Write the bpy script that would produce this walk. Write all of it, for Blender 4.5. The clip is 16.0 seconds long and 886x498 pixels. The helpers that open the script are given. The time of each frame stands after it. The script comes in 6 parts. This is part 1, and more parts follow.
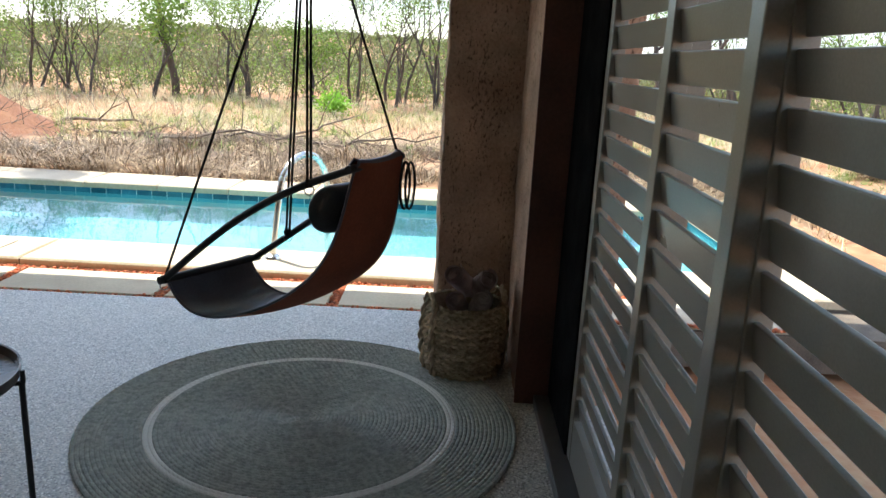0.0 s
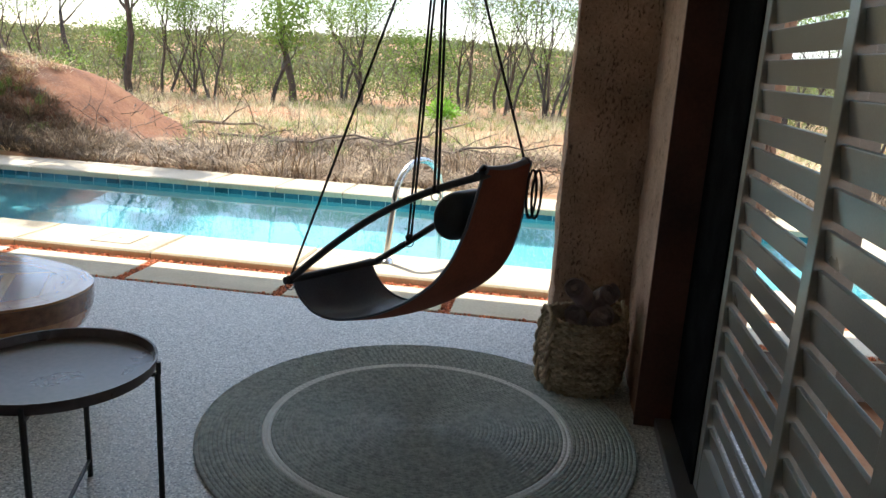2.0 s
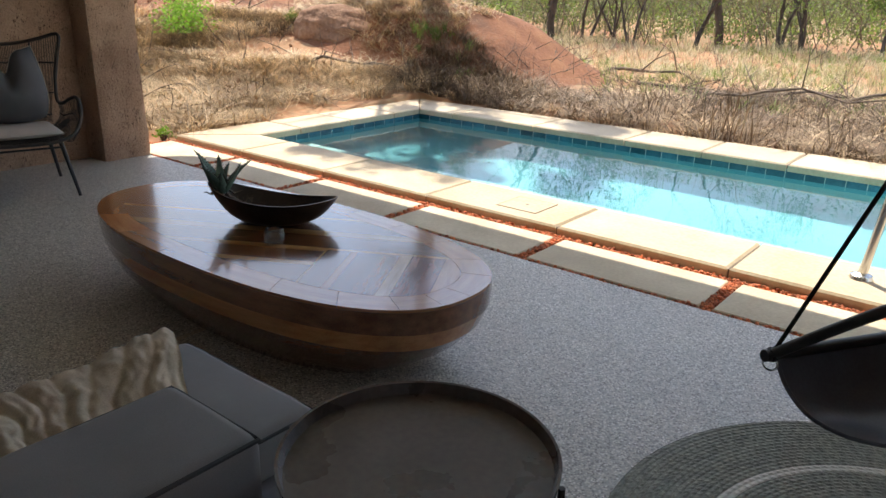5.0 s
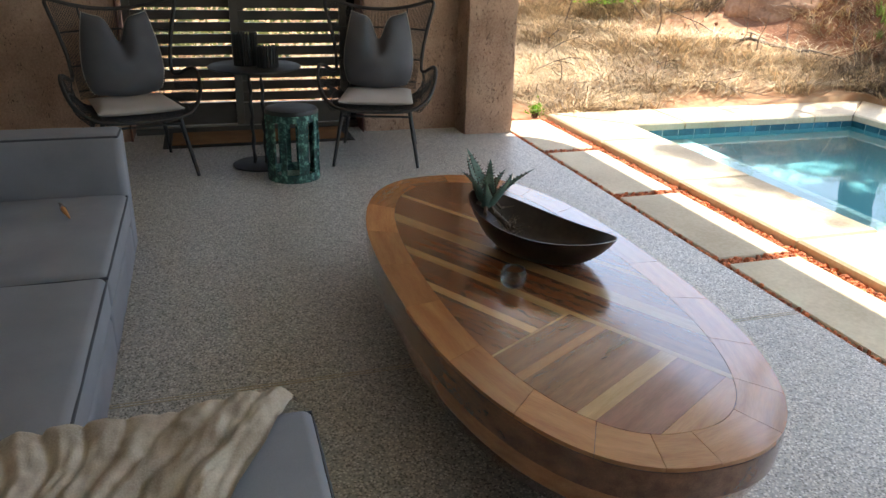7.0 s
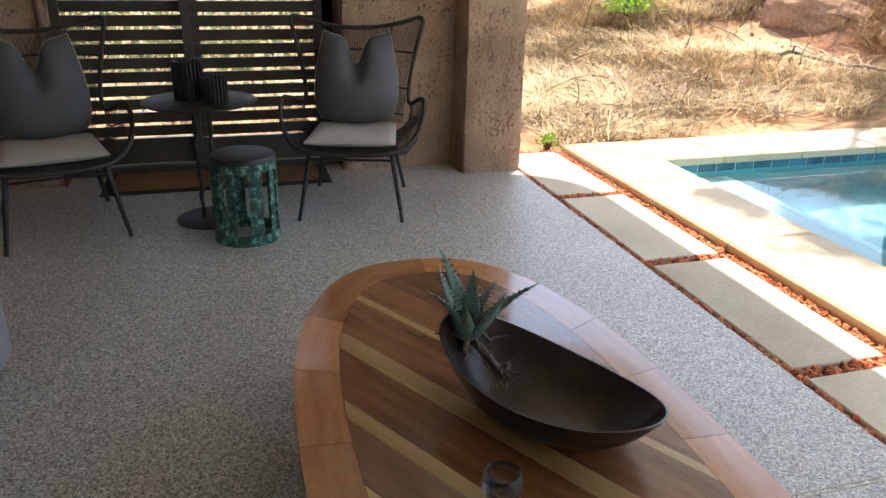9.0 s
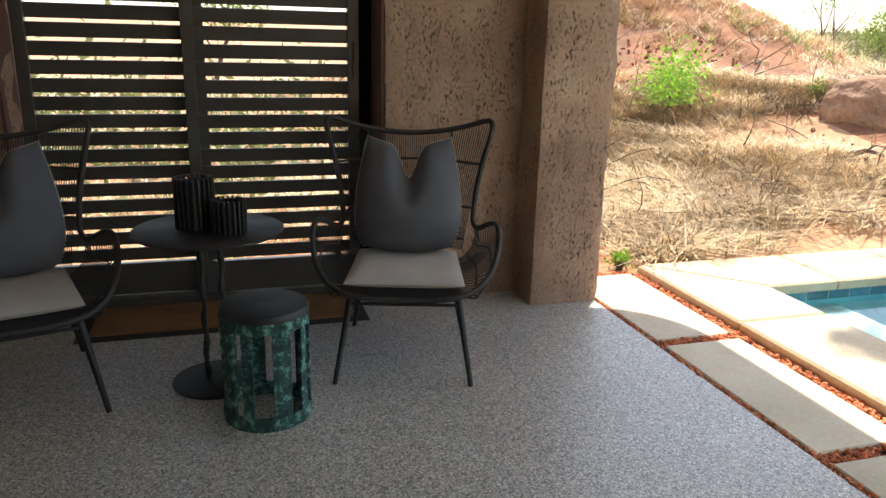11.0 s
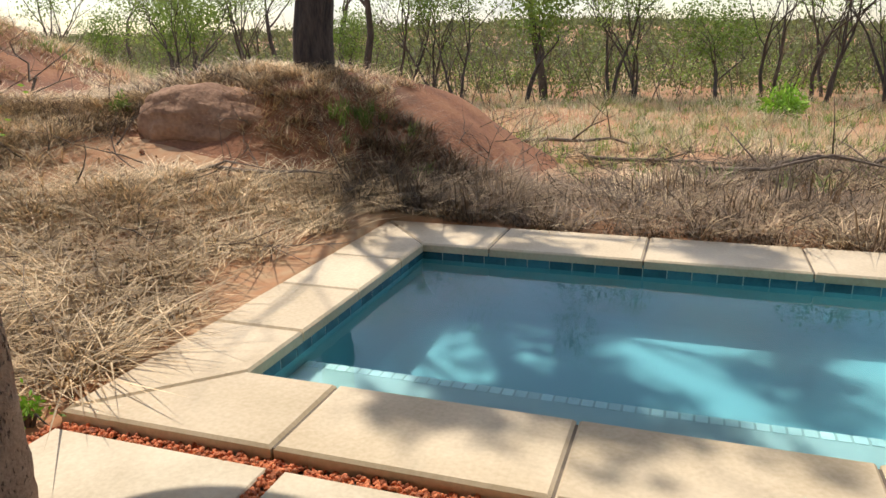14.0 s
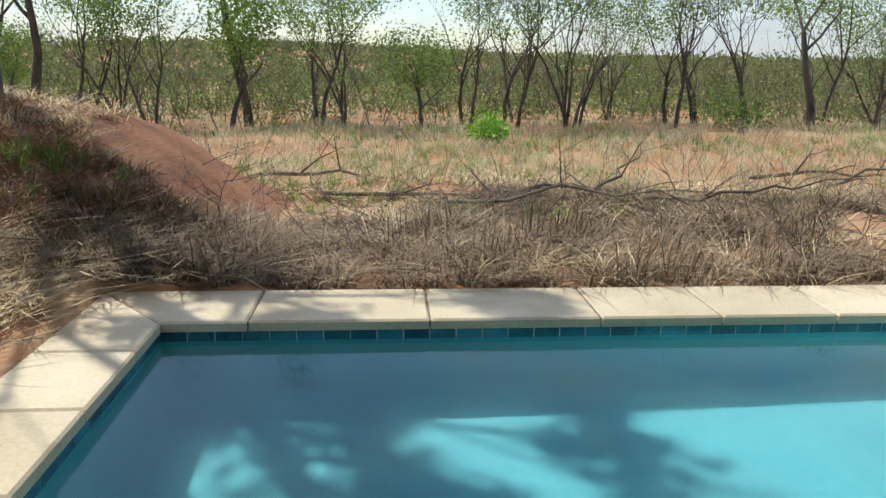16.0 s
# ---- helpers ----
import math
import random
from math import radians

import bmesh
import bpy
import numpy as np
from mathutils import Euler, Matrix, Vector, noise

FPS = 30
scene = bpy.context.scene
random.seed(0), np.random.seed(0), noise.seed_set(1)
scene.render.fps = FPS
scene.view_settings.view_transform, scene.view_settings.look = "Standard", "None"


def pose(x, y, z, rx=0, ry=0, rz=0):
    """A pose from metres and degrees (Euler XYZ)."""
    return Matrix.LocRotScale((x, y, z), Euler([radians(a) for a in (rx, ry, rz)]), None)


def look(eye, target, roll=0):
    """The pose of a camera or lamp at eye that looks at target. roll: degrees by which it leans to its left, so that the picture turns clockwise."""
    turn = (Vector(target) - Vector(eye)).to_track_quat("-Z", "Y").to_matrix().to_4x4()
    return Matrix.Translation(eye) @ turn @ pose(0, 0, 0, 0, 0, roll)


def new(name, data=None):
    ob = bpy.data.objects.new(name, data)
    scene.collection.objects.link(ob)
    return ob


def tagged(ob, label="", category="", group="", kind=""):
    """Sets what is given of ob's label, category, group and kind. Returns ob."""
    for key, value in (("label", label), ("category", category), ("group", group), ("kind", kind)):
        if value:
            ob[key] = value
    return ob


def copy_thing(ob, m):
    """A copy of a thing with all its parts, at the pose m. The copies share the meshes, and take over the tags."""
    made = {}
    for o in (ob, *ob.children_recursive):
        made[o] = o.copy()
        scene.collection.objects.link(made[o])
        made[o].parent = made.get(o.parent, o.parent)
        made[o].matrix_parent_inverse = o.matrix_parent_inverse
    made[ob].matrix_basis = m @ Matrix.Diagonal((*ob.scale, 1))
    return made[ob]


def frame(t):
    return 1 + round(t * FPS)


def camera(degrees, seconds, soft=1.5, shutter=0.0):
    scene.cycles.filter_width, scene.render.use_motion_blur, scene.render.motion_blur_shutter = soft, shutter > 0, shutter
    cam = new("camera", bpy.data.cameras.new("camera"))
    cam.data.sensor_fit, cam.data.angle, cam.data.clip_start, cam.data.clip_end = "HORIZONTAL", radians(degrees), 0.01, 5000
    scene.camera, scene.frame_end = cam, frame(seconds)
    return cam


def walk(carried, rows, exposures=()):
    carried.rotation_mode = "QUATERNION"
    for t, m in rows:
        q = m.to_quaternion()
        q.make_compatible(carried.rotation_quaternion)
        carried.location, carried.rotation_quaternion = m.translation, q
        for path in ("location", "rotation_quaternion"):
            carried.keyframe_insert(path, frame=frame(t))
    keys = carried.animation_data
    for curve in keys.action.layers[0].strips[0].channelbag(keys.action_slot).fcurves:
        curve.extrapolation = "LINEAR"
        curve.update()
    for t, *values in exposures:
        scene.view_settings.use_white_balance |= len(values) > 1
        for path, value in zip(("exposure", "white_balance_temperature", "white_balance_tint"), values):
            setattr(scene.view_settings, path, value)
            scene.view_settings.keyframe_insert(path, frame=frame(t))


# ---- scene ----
cam = camera(61.6, 16.0)
PATH = [
    (0, (5.666, -4.023, 1.396), (5.66, -2.085, 0.901), 3.0),
    (0.5, (5.643, -4.018, 1.398), (5.513, -2.086, 0.896), 3.6),
    (1, (5.614, -3.994, 1.4), (5.409, -2.069, 0.901), 3.6),
    (1.5, (5.585, -3.996, 1.38), (5.34, -2.068, 0.905), 3.8),
    (2, (5.58, -3.97, 1.38), (5.305, -2.05, 0.892), 3.3),
    (2.5, (5.562, -3.952, 1.371), (5.262, -2.041, 0.862), 2.4),
    (3, (5.536, -3.921, 1.377), (5.198, -2.022, 0.848), 1.5),
    (3.5, (5.478, -3.863, 1.377), (5.116, -1.974, 0.831), 1.8),
    (4, (5.383, -3.696, 1.37), (4.811, -1.867, 0.797), 3.6),
    (4.5, (5.214, -3.448, 1.347), (4.283, -1.78, 0.756), 2.5),
    (5, (5.042, -3.144, 1.347), (3.861, -1.675, 0.68), 1.3),
    (5.2, (5.011, -3.037, 1.335), (3.692, -1.708, 0.633), 1.1),
    (7.5, (4.52, -2.051, 1.367), (2.754, -1.52, 0.593), 1.6),
    (8, (4.302, -1.916, 1.382), (2.552, -1.376, 0.576), 0.9),
    (10.5, (3.045, -1.791, 1.31), (1.212, -1.28, 0.695), 2.0),
    (11, (2.782, -1.878, 1.345), (0.943, -1.321, 0.789), 1.5),
    (11.5, (2.544, -1.928, 1.352), (0.751, -1.217, 0.823), 0.9),
    (12, (2.269, -1.922, 1.446), (0.579, -0.991, 0.921), 0.5),
    (12.5, (1.977, -1.92, 1.452), (0.561, -0.598, 0.956), 1.0),
    (13, (1.701, -1.873, 1.451), (0.65, -0.261, 0.907), 0.7),
    (13.5, (1.488, -1.727, 1.427), (0.639, -0.009, 0.853), -0.1),
    (14, (1.318, -1.531, 1.408), (0.693, 0.292, 0.872), -0.8),
    (14.5, (1.129, -1.35, 1.415), (0.877, 0.564, 0.894), -0.4),
    (15, (0.978, -1.178, 1.413), (1.024, 0.75, 0.884), 0.7),
    (15.5, (0.919, -0.978, 1.432), (1.044, 0.949, 0.912), 0.8),
    (16, (0.803, -0.807, 1.457), (0.954, 1.129, 0.976), 0.8),
]
walk(cam, [(t, look(eye, target, roll)) for t, eye, target, roll in PATH],
     exposures=[(0, 1.2, 6200, 8), (2, 1.02, 6300, 8), (4, 0.85, 6400, 9), (5, 0.72, 6900, 13), (7.5, 1.6, 6950, 11), (8, 1.6, 6950, 11),
                (10.5, 1.4, 6900, 11), (11, 1.32, 6900, 11), (11.5, 1.25, 6900, 11), (12, 0.98, 7000, 12), (13, 0.45, 7050, 14), (14, 0.05, 6950, 13), (15, 0.0, 6500, 6), (16, -0.03, 6300, 4)])

# ---- sky, sun ----
SUN_EL, SUN_AZ = 60.0, -45.0
world = bpy.data.worlds.new("sky")
scene.world = world
world.use_nodes = True
wn, wl = world.node_tree.nodes, world.node_tree.links
wn.clear()
w_out, w_bg, w_sky = wn.new("ShaderNodeOutputWorld"), wn.new("ShaderNodeBackground"), wn.new("ShaderNodeTexSky")
w_sky.sky_type, w_sky.sun_disc = "NISHITA", False
w_sky.sun_elevation, w_sky.sun_rotation = radians(SUN_EL), radians(SUN_AZ)
w_sky.air_density, w_sky.dust_density = 1.0, 1.0
w_tc, w_map, w_noise, w_ramp, w_mix = (wn.new("ShaderNodeTexCoord"), wn.new("ShaderNodeMapping"), wn.new("ShaderNodeTexNoise"),
                                       wn.new("ShaderNodeValToRGB"), wn.new("ShaderNodeMixRGB"))
w_map.inputs["Scale"].default_value = (2.2, 2.2, 7.0)
w_noise.inputs["Scale"].default_value, w_noise.inputs["Detail"].default_value = 1.6, 7
w_ramp.color_ramp.elements[0].position, w_ramp.color_ramp.elements[1].position = 0.45, 0.71
w_mix.inputs[2].default_value = (3.7, 3.9, 4.3, 1)
wl.new(w_tc.outputs["Generated"], w_map.inputs[0]); wl.new(w_map.outputs[0], w_noise.inputs["Vector"])
wl.new(w_noise.outputs[0], w_ramp.inputs[0]); wl.new(w_ramp.outputs[0], w_mix.inputs[0])
wl.new(w_sky.outputs[0], w_mix.inputs[1]); wl.new(w_mix.outputs[0], w_bg.inputs[0]); wl.new(w_bg.outputs[0], w_out.inputs[0])
w_bg.inputs[1].default_value = 0.18
sun = new("sun", bpy.data.lights.new("sun", "SUN"))
sun.data.energy, sun.data.angle, sun.data.color = 4.2, radians(0.55), (1.0, 0.95, 0.86)
se, sa = radians(SUN_EL), radians(SUN_AZ)
sun_dir = Vector((math.cos(se) * math.sin(sa), math.cos(se) * math.cos(sa), math.sin(se)))
sun.matrix_world = look(sun_dir * 30, (0, 0, 0))


# ---- materials ----
def surface(name, dark, light, scale=8.0, fine=90.0, rough=0.7, metal=0.0, bump=0.25, depth=0.004, stretch=(1, 1, 1), mid=None,
            rand=0.0, spread=(0.3, 0.7), spec=0.5):
    """A two-scale procedural surface in object metres."""
    m = bpy.data.materials.new(name)
    m.use_nodes = True
    n, l = m.node_tree.nodes, m.node_tree.links
    b = n["Principled BSDF"]
    tc, mp = n.new("ShaderNodeTexCoord"), n.new("ShaderNodeMapping")
    mp.inputs["Scale"].default_value = stretch
    info, add = n.new("ShaderNodeObjectInfo"), n.new("ShaderNodeVectorMath")
    mul = n.new("ShaderNodeVectorMath"); mul.operation = "MULTIPLY"
    l.new(info.outputs["Random"], mul.inputs[0]); mul.inputs[1].default_value = (37.0, 53.0, 71.0)
    l.new(tc.outputs["Object"], add.inputs[0]); l.new(mul.outputs[0], add.inputs[1]); l.new(add.outputs[0], mp.inputs[0])
    big, small = n.new("ShaderNodeTexNoise"), n.new("ShaderNodeTexNoise")
    big.inputs["Scale"].default_value, big.inputs["Detail"].default_value = scale, 6
    small.inputs["Scale"].default_value, small.inputs["Detail"].default_value = fine, 4
    for q in (big, small):
        l.new(mp.outputs[0], q.inputs["Vector"])
    mixf = n.new("ShaderNodeMath"); mixf.operation = "MULTIPLY_ADD"
    l.new(small.outputs[0], mixf.inputs[0]); mixf.inputs[1].default_value = 0.45
    sub = n.new("ShaderNodeMath"); sub.operation = "MULTIPLY_ADD"; sub.inputs[1].default_value = 0.9; sub.inputs[2].default_value = -0.18
    l.new(big.outputs[0], sub.inputs[0]); l.new(sub.outputs[0], mixf.inputs[2])
    ramp = n.new("ShaderNodeValToRGB")
    e = ramp.color_ramp.elements
    e[0].position, e[1].position = spread
    e[0].color, e[1].color = (*dark, 1), (*light, 1)
    if mid:
        k = e.new(0.5 * (spread[0] + spread[1])); k.color = (*mid, 1)
    l.new(mixf.outputs[0], ramp.inputs[0])
    out = ramp.outputs[0]
    if rand:
        hsv, mr = n.new("ShaderNodeHueSaturation"), n.new("ShaderNodeMapRange")
        geo = n.new("ShaderNodeNewGeometry"); s2 = n.new("ShaderNodeMath"); s2.operation = "ADD"
        fr = n.new("ShaderNodeMath"); fr.operation = "FRACT"
        l.new(info.outputs["Random"], s2.inputs[0]); l.new(geo.outputs["Random Per Island"], s2.inputs[1]); l.new(s2.outputs[0], fr.inputs[0])
        mr.inputs["To Min"].default_value, mr.inputs["To Max"].default_value = 1 - rand, 1 + rand
        l.new(fr.outputs[0], mr.inputs["Value"]); l.new(mr.outputs[0], hsv.inputs["Value"]); l.new(out, hsv.inputs["Color"])
        out = hsv.outputs[0]
    l.new(out, b.inputs["Base Color"])
    rr = n.new("ShaderNodeMapRange")
    rr.inputs["To Min"].default_value, rr.inputs["To Max"].default_value = max(0.02, rough - 0.12), min(1, rough + 0.12)
    l.new(big.outputs[0], rr.inputs["Value"]); l.new(rr.outputs[0], b.inputs["Roughness"])
    b.inputs["Metallic"].default_value = metal
    b.inputs["Specular IOR Level"].default_value = spec
    if bump:
        bp = n.new("ShaderNodeBump")
        bp.inputs["Strength"].default_value, bp.inputs["Distance"].default_value = bump, depth
        l.new(mixf.outputs[0], bp.inputs["Height"]); l.new(bp.outputs[0], b.inputs["Normal"])
    return m


def aggregate(name):
    """Washed pebble screed: small stones of several colours set in grey cement."""
    m = bpy.data.materials.new(name)
    m.use_nodes = True
    n, l = m.node_tree.nodes, m.node_tree.links
    b = n["Principled BSDF"]
    tc = n.new("ShaderNodeTexCoord")
    v = n.new("ShaderNodeTexVoronoi"); v.inputs["Scale"].default_value = 150
    l.new(tc.outputs["Object"], v.inputs["Vector"])
    sep = n.new("ShaderNodeSeparateColor"); l.new(v.outputs["Color"], sep.inputs[0])
    r = n.new("ShaderNodeValToRGB"); r.color_ramp.interpolation = "CONSTANT"
    e = r.color_ramp.elements
    e[0].color, e[0].position = (0.15, 0.14, 0.12, 1), 0
    e[1].color, e[1].position = (0.55, 0.51, 0.44, 1), 0.26
    for p, c in ((0.5, (0.72, 0.69, 0.62, 1)), (0.72, (0.45, 0.43, 0.40, 1)), (0.9, (0.82, 0.80, 0.76, 1))):
        k = e.new(p); k.color = c
    l.new(sep.outputs[0], r.inputs[0])
    big = n.new("ShaderNodeTexNoise"); big.inputs["Scale"].default_value, big.inputs["Detail"].default_value = 1.7, 5
    l.new(tc.outputs["Object"], big.inputs["Vector"])
    mr = n.new("ShaderNodeMapRange"); mr.inputs["To Min"].default_value, mr.inputs["To Max"].default_value = 0.80, 1.2
    l.new(big.outputs[0], mr.inputs["Value"])
    hsv = n.new("ShaderNodeHueSaturation"); l.new(r.outputs[0], hsv.inputs["Color"]); l.new(mr.outputs[0], hsv.inputs["Value"])
    edge = n.new("ShaderNodeMapRange"); edge.inputs["From Min"].default_value, edge.inputs["From Max"].default_value = 0.35, 0.75
    l.new(v.outputs["Distance"], edge.inputs["Value"])
    mx = n.new("ShaderNodeMixRGB"); mx.inputs[2].default_value = (0.36, 0.35, 0.32, 1)
    l.new(edge.outputs[0], mx.inputs[0]); l.new(hsv.outputs[0], mx.inputs[1]); l.new(mx.outputs[0], b.inputs["Base Color"])
    b.inputs["Roughness"].default_value = 0.41
    b.inputs["Specular IOR Level"].default_value = 0.75
    bp = n.new("ShaderNodeBump"); bp.invert = True
    bp.inputs["Strength"].default_value, bp.inputs["Distance"].default_value = 0.22, 0.003
    l.new(v.outputs["Distance"], bp.inputs["Height"]); l.new(bp.outputs[0], b.inputs["Normal"])
    return m


def plaster_mat(name):
    """Hand-thrown earth plaster with dark pits, streaked upright."""
    m = surface(name, (0.31, 0.19, 0.13), (0.56, 0.38, 0.27), scale=3.2, fine=70, rough=0.95, bump=1.0, depth=0.016)
    n, l = m.node_tree.nodes, m.node_tree.links
    b = n["Principled BSDF"]
    old = b.inputs["Base Color"].links[0].from_socket
    tc, mp = n.new("ShaderNodeTexCoord"), n.new("ShaderNodeMapping")
    mp.inputs["Scale"].default_value = (1, 1, 0.45)
    l.new(tc.outputs["Object"], mp.inputs[0])
    pit, gate = n.new("ShaderNodeTexNoise"), n.new("ShaderNodeTexNoise")
    pit.inputs["Scale"].default_value, pit.inputs["Detail"].default_value = 105, 4
    gate.inputs["Scale"].default_value = 14
    l.new(mp.outputs[0], pit.inputs["Vector"]); l.new(mp.outputs[0], gate.inputs["Vector"])
    ad = n.new("ShaderNodeMath"); ad.operation = "MULTIPLY_ADD"; ad.inputs[1].default_value = 0.35
    l.new(gate.outputs[0], ad.inputs[0]); l.new(pit.outputs[0], ad.inputs[2])
    mr = n.new("ShaderNodeMapRange"); mr.inputs["From Min"].default_value, mr.inputs["From Max"].default_value = 0.77, 0.89
    l.new(ad.outputs[0], mr.inputs["Value"])
    mx = n.new("ShaderNodeMixRGB"); mx.inputs[2].default_value = (0.15, 0.088, 0.06, 1)
    l.new(mr.outputs[0], mx.inputs[0]); l.new(old, mx.inputs[1]); l.new(mx.outputs[0], b.inputs["Base Color"])
    bp = n.new("ShaderNodeBump"); bp.invert = True
    bp.inputs["Strength"].default_value, bp.inputs["Distance"].default_value = 0.9, 0.02
    l.new(mr.outputs[0], bp.inputs["Height"]); l.new(b.inputs["Normal"].links[0].from_socket, bp.inputs["Normal"])
    l.new(bp.outputs[0], b.inputs["Normal"])
    return m


def leaf_mat(name, dark, light, thin=0.35, rand=0.35):
    """Thin leaves that let light through."""
    m = surface(name, dark, light, scale=0.8, fine=8, rough=0.6, bump=0, rand=rand, spec=0.3)
    n, l = m.node_tree.nodes, m.node_tree.links
    b = n["Principled BSDF"]
    tr, mx = n.new("ShaderNodeBsdfTranslucent"), n.new("ShaderNodeMixShader")
    l.new(b.inputs["Base Color"].links[0].from_socket, tr.inputs[0])
    mx.inputs[0].default_value = thin
    l.new(b.outputs[0], mx.inputs[1]); l.new(tr.outputs[0], mx.inputs[2])
    l.new(mx.outputs[0], n["Material Output"].inputs[0])
    return m


M_FLOOR = aggregate("pebble_screed")
M_PLASTER = plaster_mat("earth_plaster")
M_PAVER = surface("sandstone_paver", (0.50, 0.42, 0.29), (0.70, 0.62, 0.47), scale=2.5, fine=60, rough=0.8, bump=0.15, rand=0.06)
M_COPING = surface("sandstone_coping", (0.48, 0.38, 0.24), (0.68, 0.57, 0.41), scale=1.8, fine=50, rough=0.75, bump=0.15, rand=0.07)
M_GRAVEL = surface("red_gravel", (0.34, 0.08, 0.03), (0.75, 0.27, 0.12), scale=30, fine=160, rough=0.8, bump=0.3, rand=0.45)
M_GROUT = surface("grout", (0.10, 0.08, 0.06), (0.2, 0.16, 0.12), rough=0.9)
M_POOL = surface("pool_plaster", (0.085, 0.31, 0.36), (0.13, 0.40, 0.44), scale=0.8, fine=30, rough=0.8, bump=0.1)
M_TILE = surface("teal_tile", (0.02, 0.10, 0.15), (0.05, 0.20, 0.26), scale=6, fine=50, rough=0.15, bump=0.05, rand=0.35)
M_TILEGROUT = surface("pale_grout", (0.45, 0.52, 0.52), (0.6, 0.66, 0.64), rough=0.8)
M_LEDGE = surface("pool_ledge_plaster", (0.24, 0.40, 0.40), (0.32, 0.49, 0.47), scale=0.8, fine=30, rough=0.8, bump=0.1)
M_MOSAIC = surface("mosaic_pale", (0.34, 0.58, 0.58), (0.46, 0.70, 0.68), rough=0.3, bump=0, rand=0.12)
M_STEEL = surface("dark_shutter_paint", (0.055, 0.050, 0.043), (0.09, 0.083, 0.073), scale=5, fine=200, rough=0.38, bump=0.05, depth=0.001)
M_POCKET = surface("matt_near_black", (0.006, 0.006, 0.006), (0.014, 0.014, 0.014), rough=0.9, bump=0.05, spec=0.0)
# the same shutter paint, lightened to carry the grazing sheen on the east side
M_STEEL_SHEEN = surface("sheen_shutter_paint", (0.20, 0.19, 0.16), (0.28, 0.265, 0.225), scale=5, fine=200, rough=0.32, metal=0.0, bump=0.05, depth=0.001)
M_RUST = surface("rust_steel", (0.07, 0.028, 0.02), (0.16, 0.062, 0.042), scale=4, fine=70, rough=0.7, bump=0.2)
# ceiling and south wall stay unseen; both are kept pale to bounce light inside
M_CEIL = surface("ceiling_render", (0.76, 0.74, 0.70), (0.84, 0.82, 0.78), scale=2, fine=40, rough=0.9)
M_BOUNCE = surface("pale_bounce_plaster", (0.70, 0.66, 0.60), (0.80, 0.77, 0.71), scale=2, fine=40, rough=0.9)
M_SOIL = surface("red_soil", (0.12, 0.05, 0.022), (0.34, 0.16, 0.075), scale=1.6, fine=26, rough=0.95, bump=0.9, depth=0.035, mid=(0.25, 0.10, 0.045))
M_BARK = surface("grey_bark", (0.014, 0.010, 0.008), (0.085, 0.062, 0.05), scale=9, fine=45, rough=0.95, bump=0.9, depth=0.03, stretch=(1, 1, 0.22))
# dry twig brown, taken darker to stand in for shade inside the tangle
M_TWIG = surface("dry_twig", (0.06, 0.045, 0.035), (0.26, 0.20, 0.15), scale=4, fine=40, rough=0.9, rand=0.3)
M_STRAW = leaf_mat("dry_grass", (0.36, 0.25, 0.135), (0.86, 0.68, 0.43), 0.1, 0.65)
M_FIELD = leaf_mat("field_straw", (0.42, 0.36, 0.20), (0.68, 0.60, 0.40), 0.25, 0.4)
M_BARKPALE = surface("thin_grey_bark", (0.04, 0.032, 0.026), (0.15, 0.12, 0.10), scale=6, fine=40, rough=0.95, bump=0.6, depth=0.01, stretch=(1, 1, 0.3))
# old grass tone with the shade between the straws darkened into it
M_STRAWDK = leaf_mat("old_grass_shaded", (0.10, 0.068, 0.042), (0.36, 0.25, 0.15), 0.08, 0.65)
M_GREEN = leaf_mat("fresh_leaves", (0.13, 0.22, 0.04), (0.30, 0.42, 0.10))
M_OLIVE = leaf_mat("olive_leaves", (0.10, 0.13, 0.045), (0.25, 0.28, 0.11))
M_BRIGHT = leaf_mat("bright_leaves", (0.16, 0.33, 0.03), (0.34, 0.58, 0.08))
M_ROCK = surface("red_rock", (0.19, 0.095, 0.052), (0.44, 0.26, 0.155), scale=2.5, fine=25, rough=0.95, bump=0.9, depth=0.04)

M_WATER = bpy.data.materials.new("pool_water")
M_WATER.use_nodes = True
q = M_WATER.node_tree.nodes["Principled BSDF"]
q.inputs["Base Color"].default_value, q.inputs["Roughness"].default_value = (0.66, 0.90, 0.95, 1), 0.0
q.inputs["IOR"].default_value, q.inputs["Transmission Weight"].default_value = 1.333, 1.0
qn, ql = M_WATER.node_tree.nodes, M_WATER.node_tree.links
q1, q2, q3 = qn.new("ShaderNodeTexNoise"), qn.new("ShaderNodeBump"), qn.new("ShaderNodeTexCoord")
q1.inputs["Scale"].default_value, q1.inputs["Detail"].default_value = 2.2, 3
q2.inputs["Strength"].default_value, q2.inputs["Distance"].default_value = 0.10, 0.02
ql.new(q3.outputs["Object"], q1.inputs["Vector"]); ql.new(q1.outputs[0], q2.inputs["Height"]); ql.new(q2.outputs[0], q.inputs["Normal"])


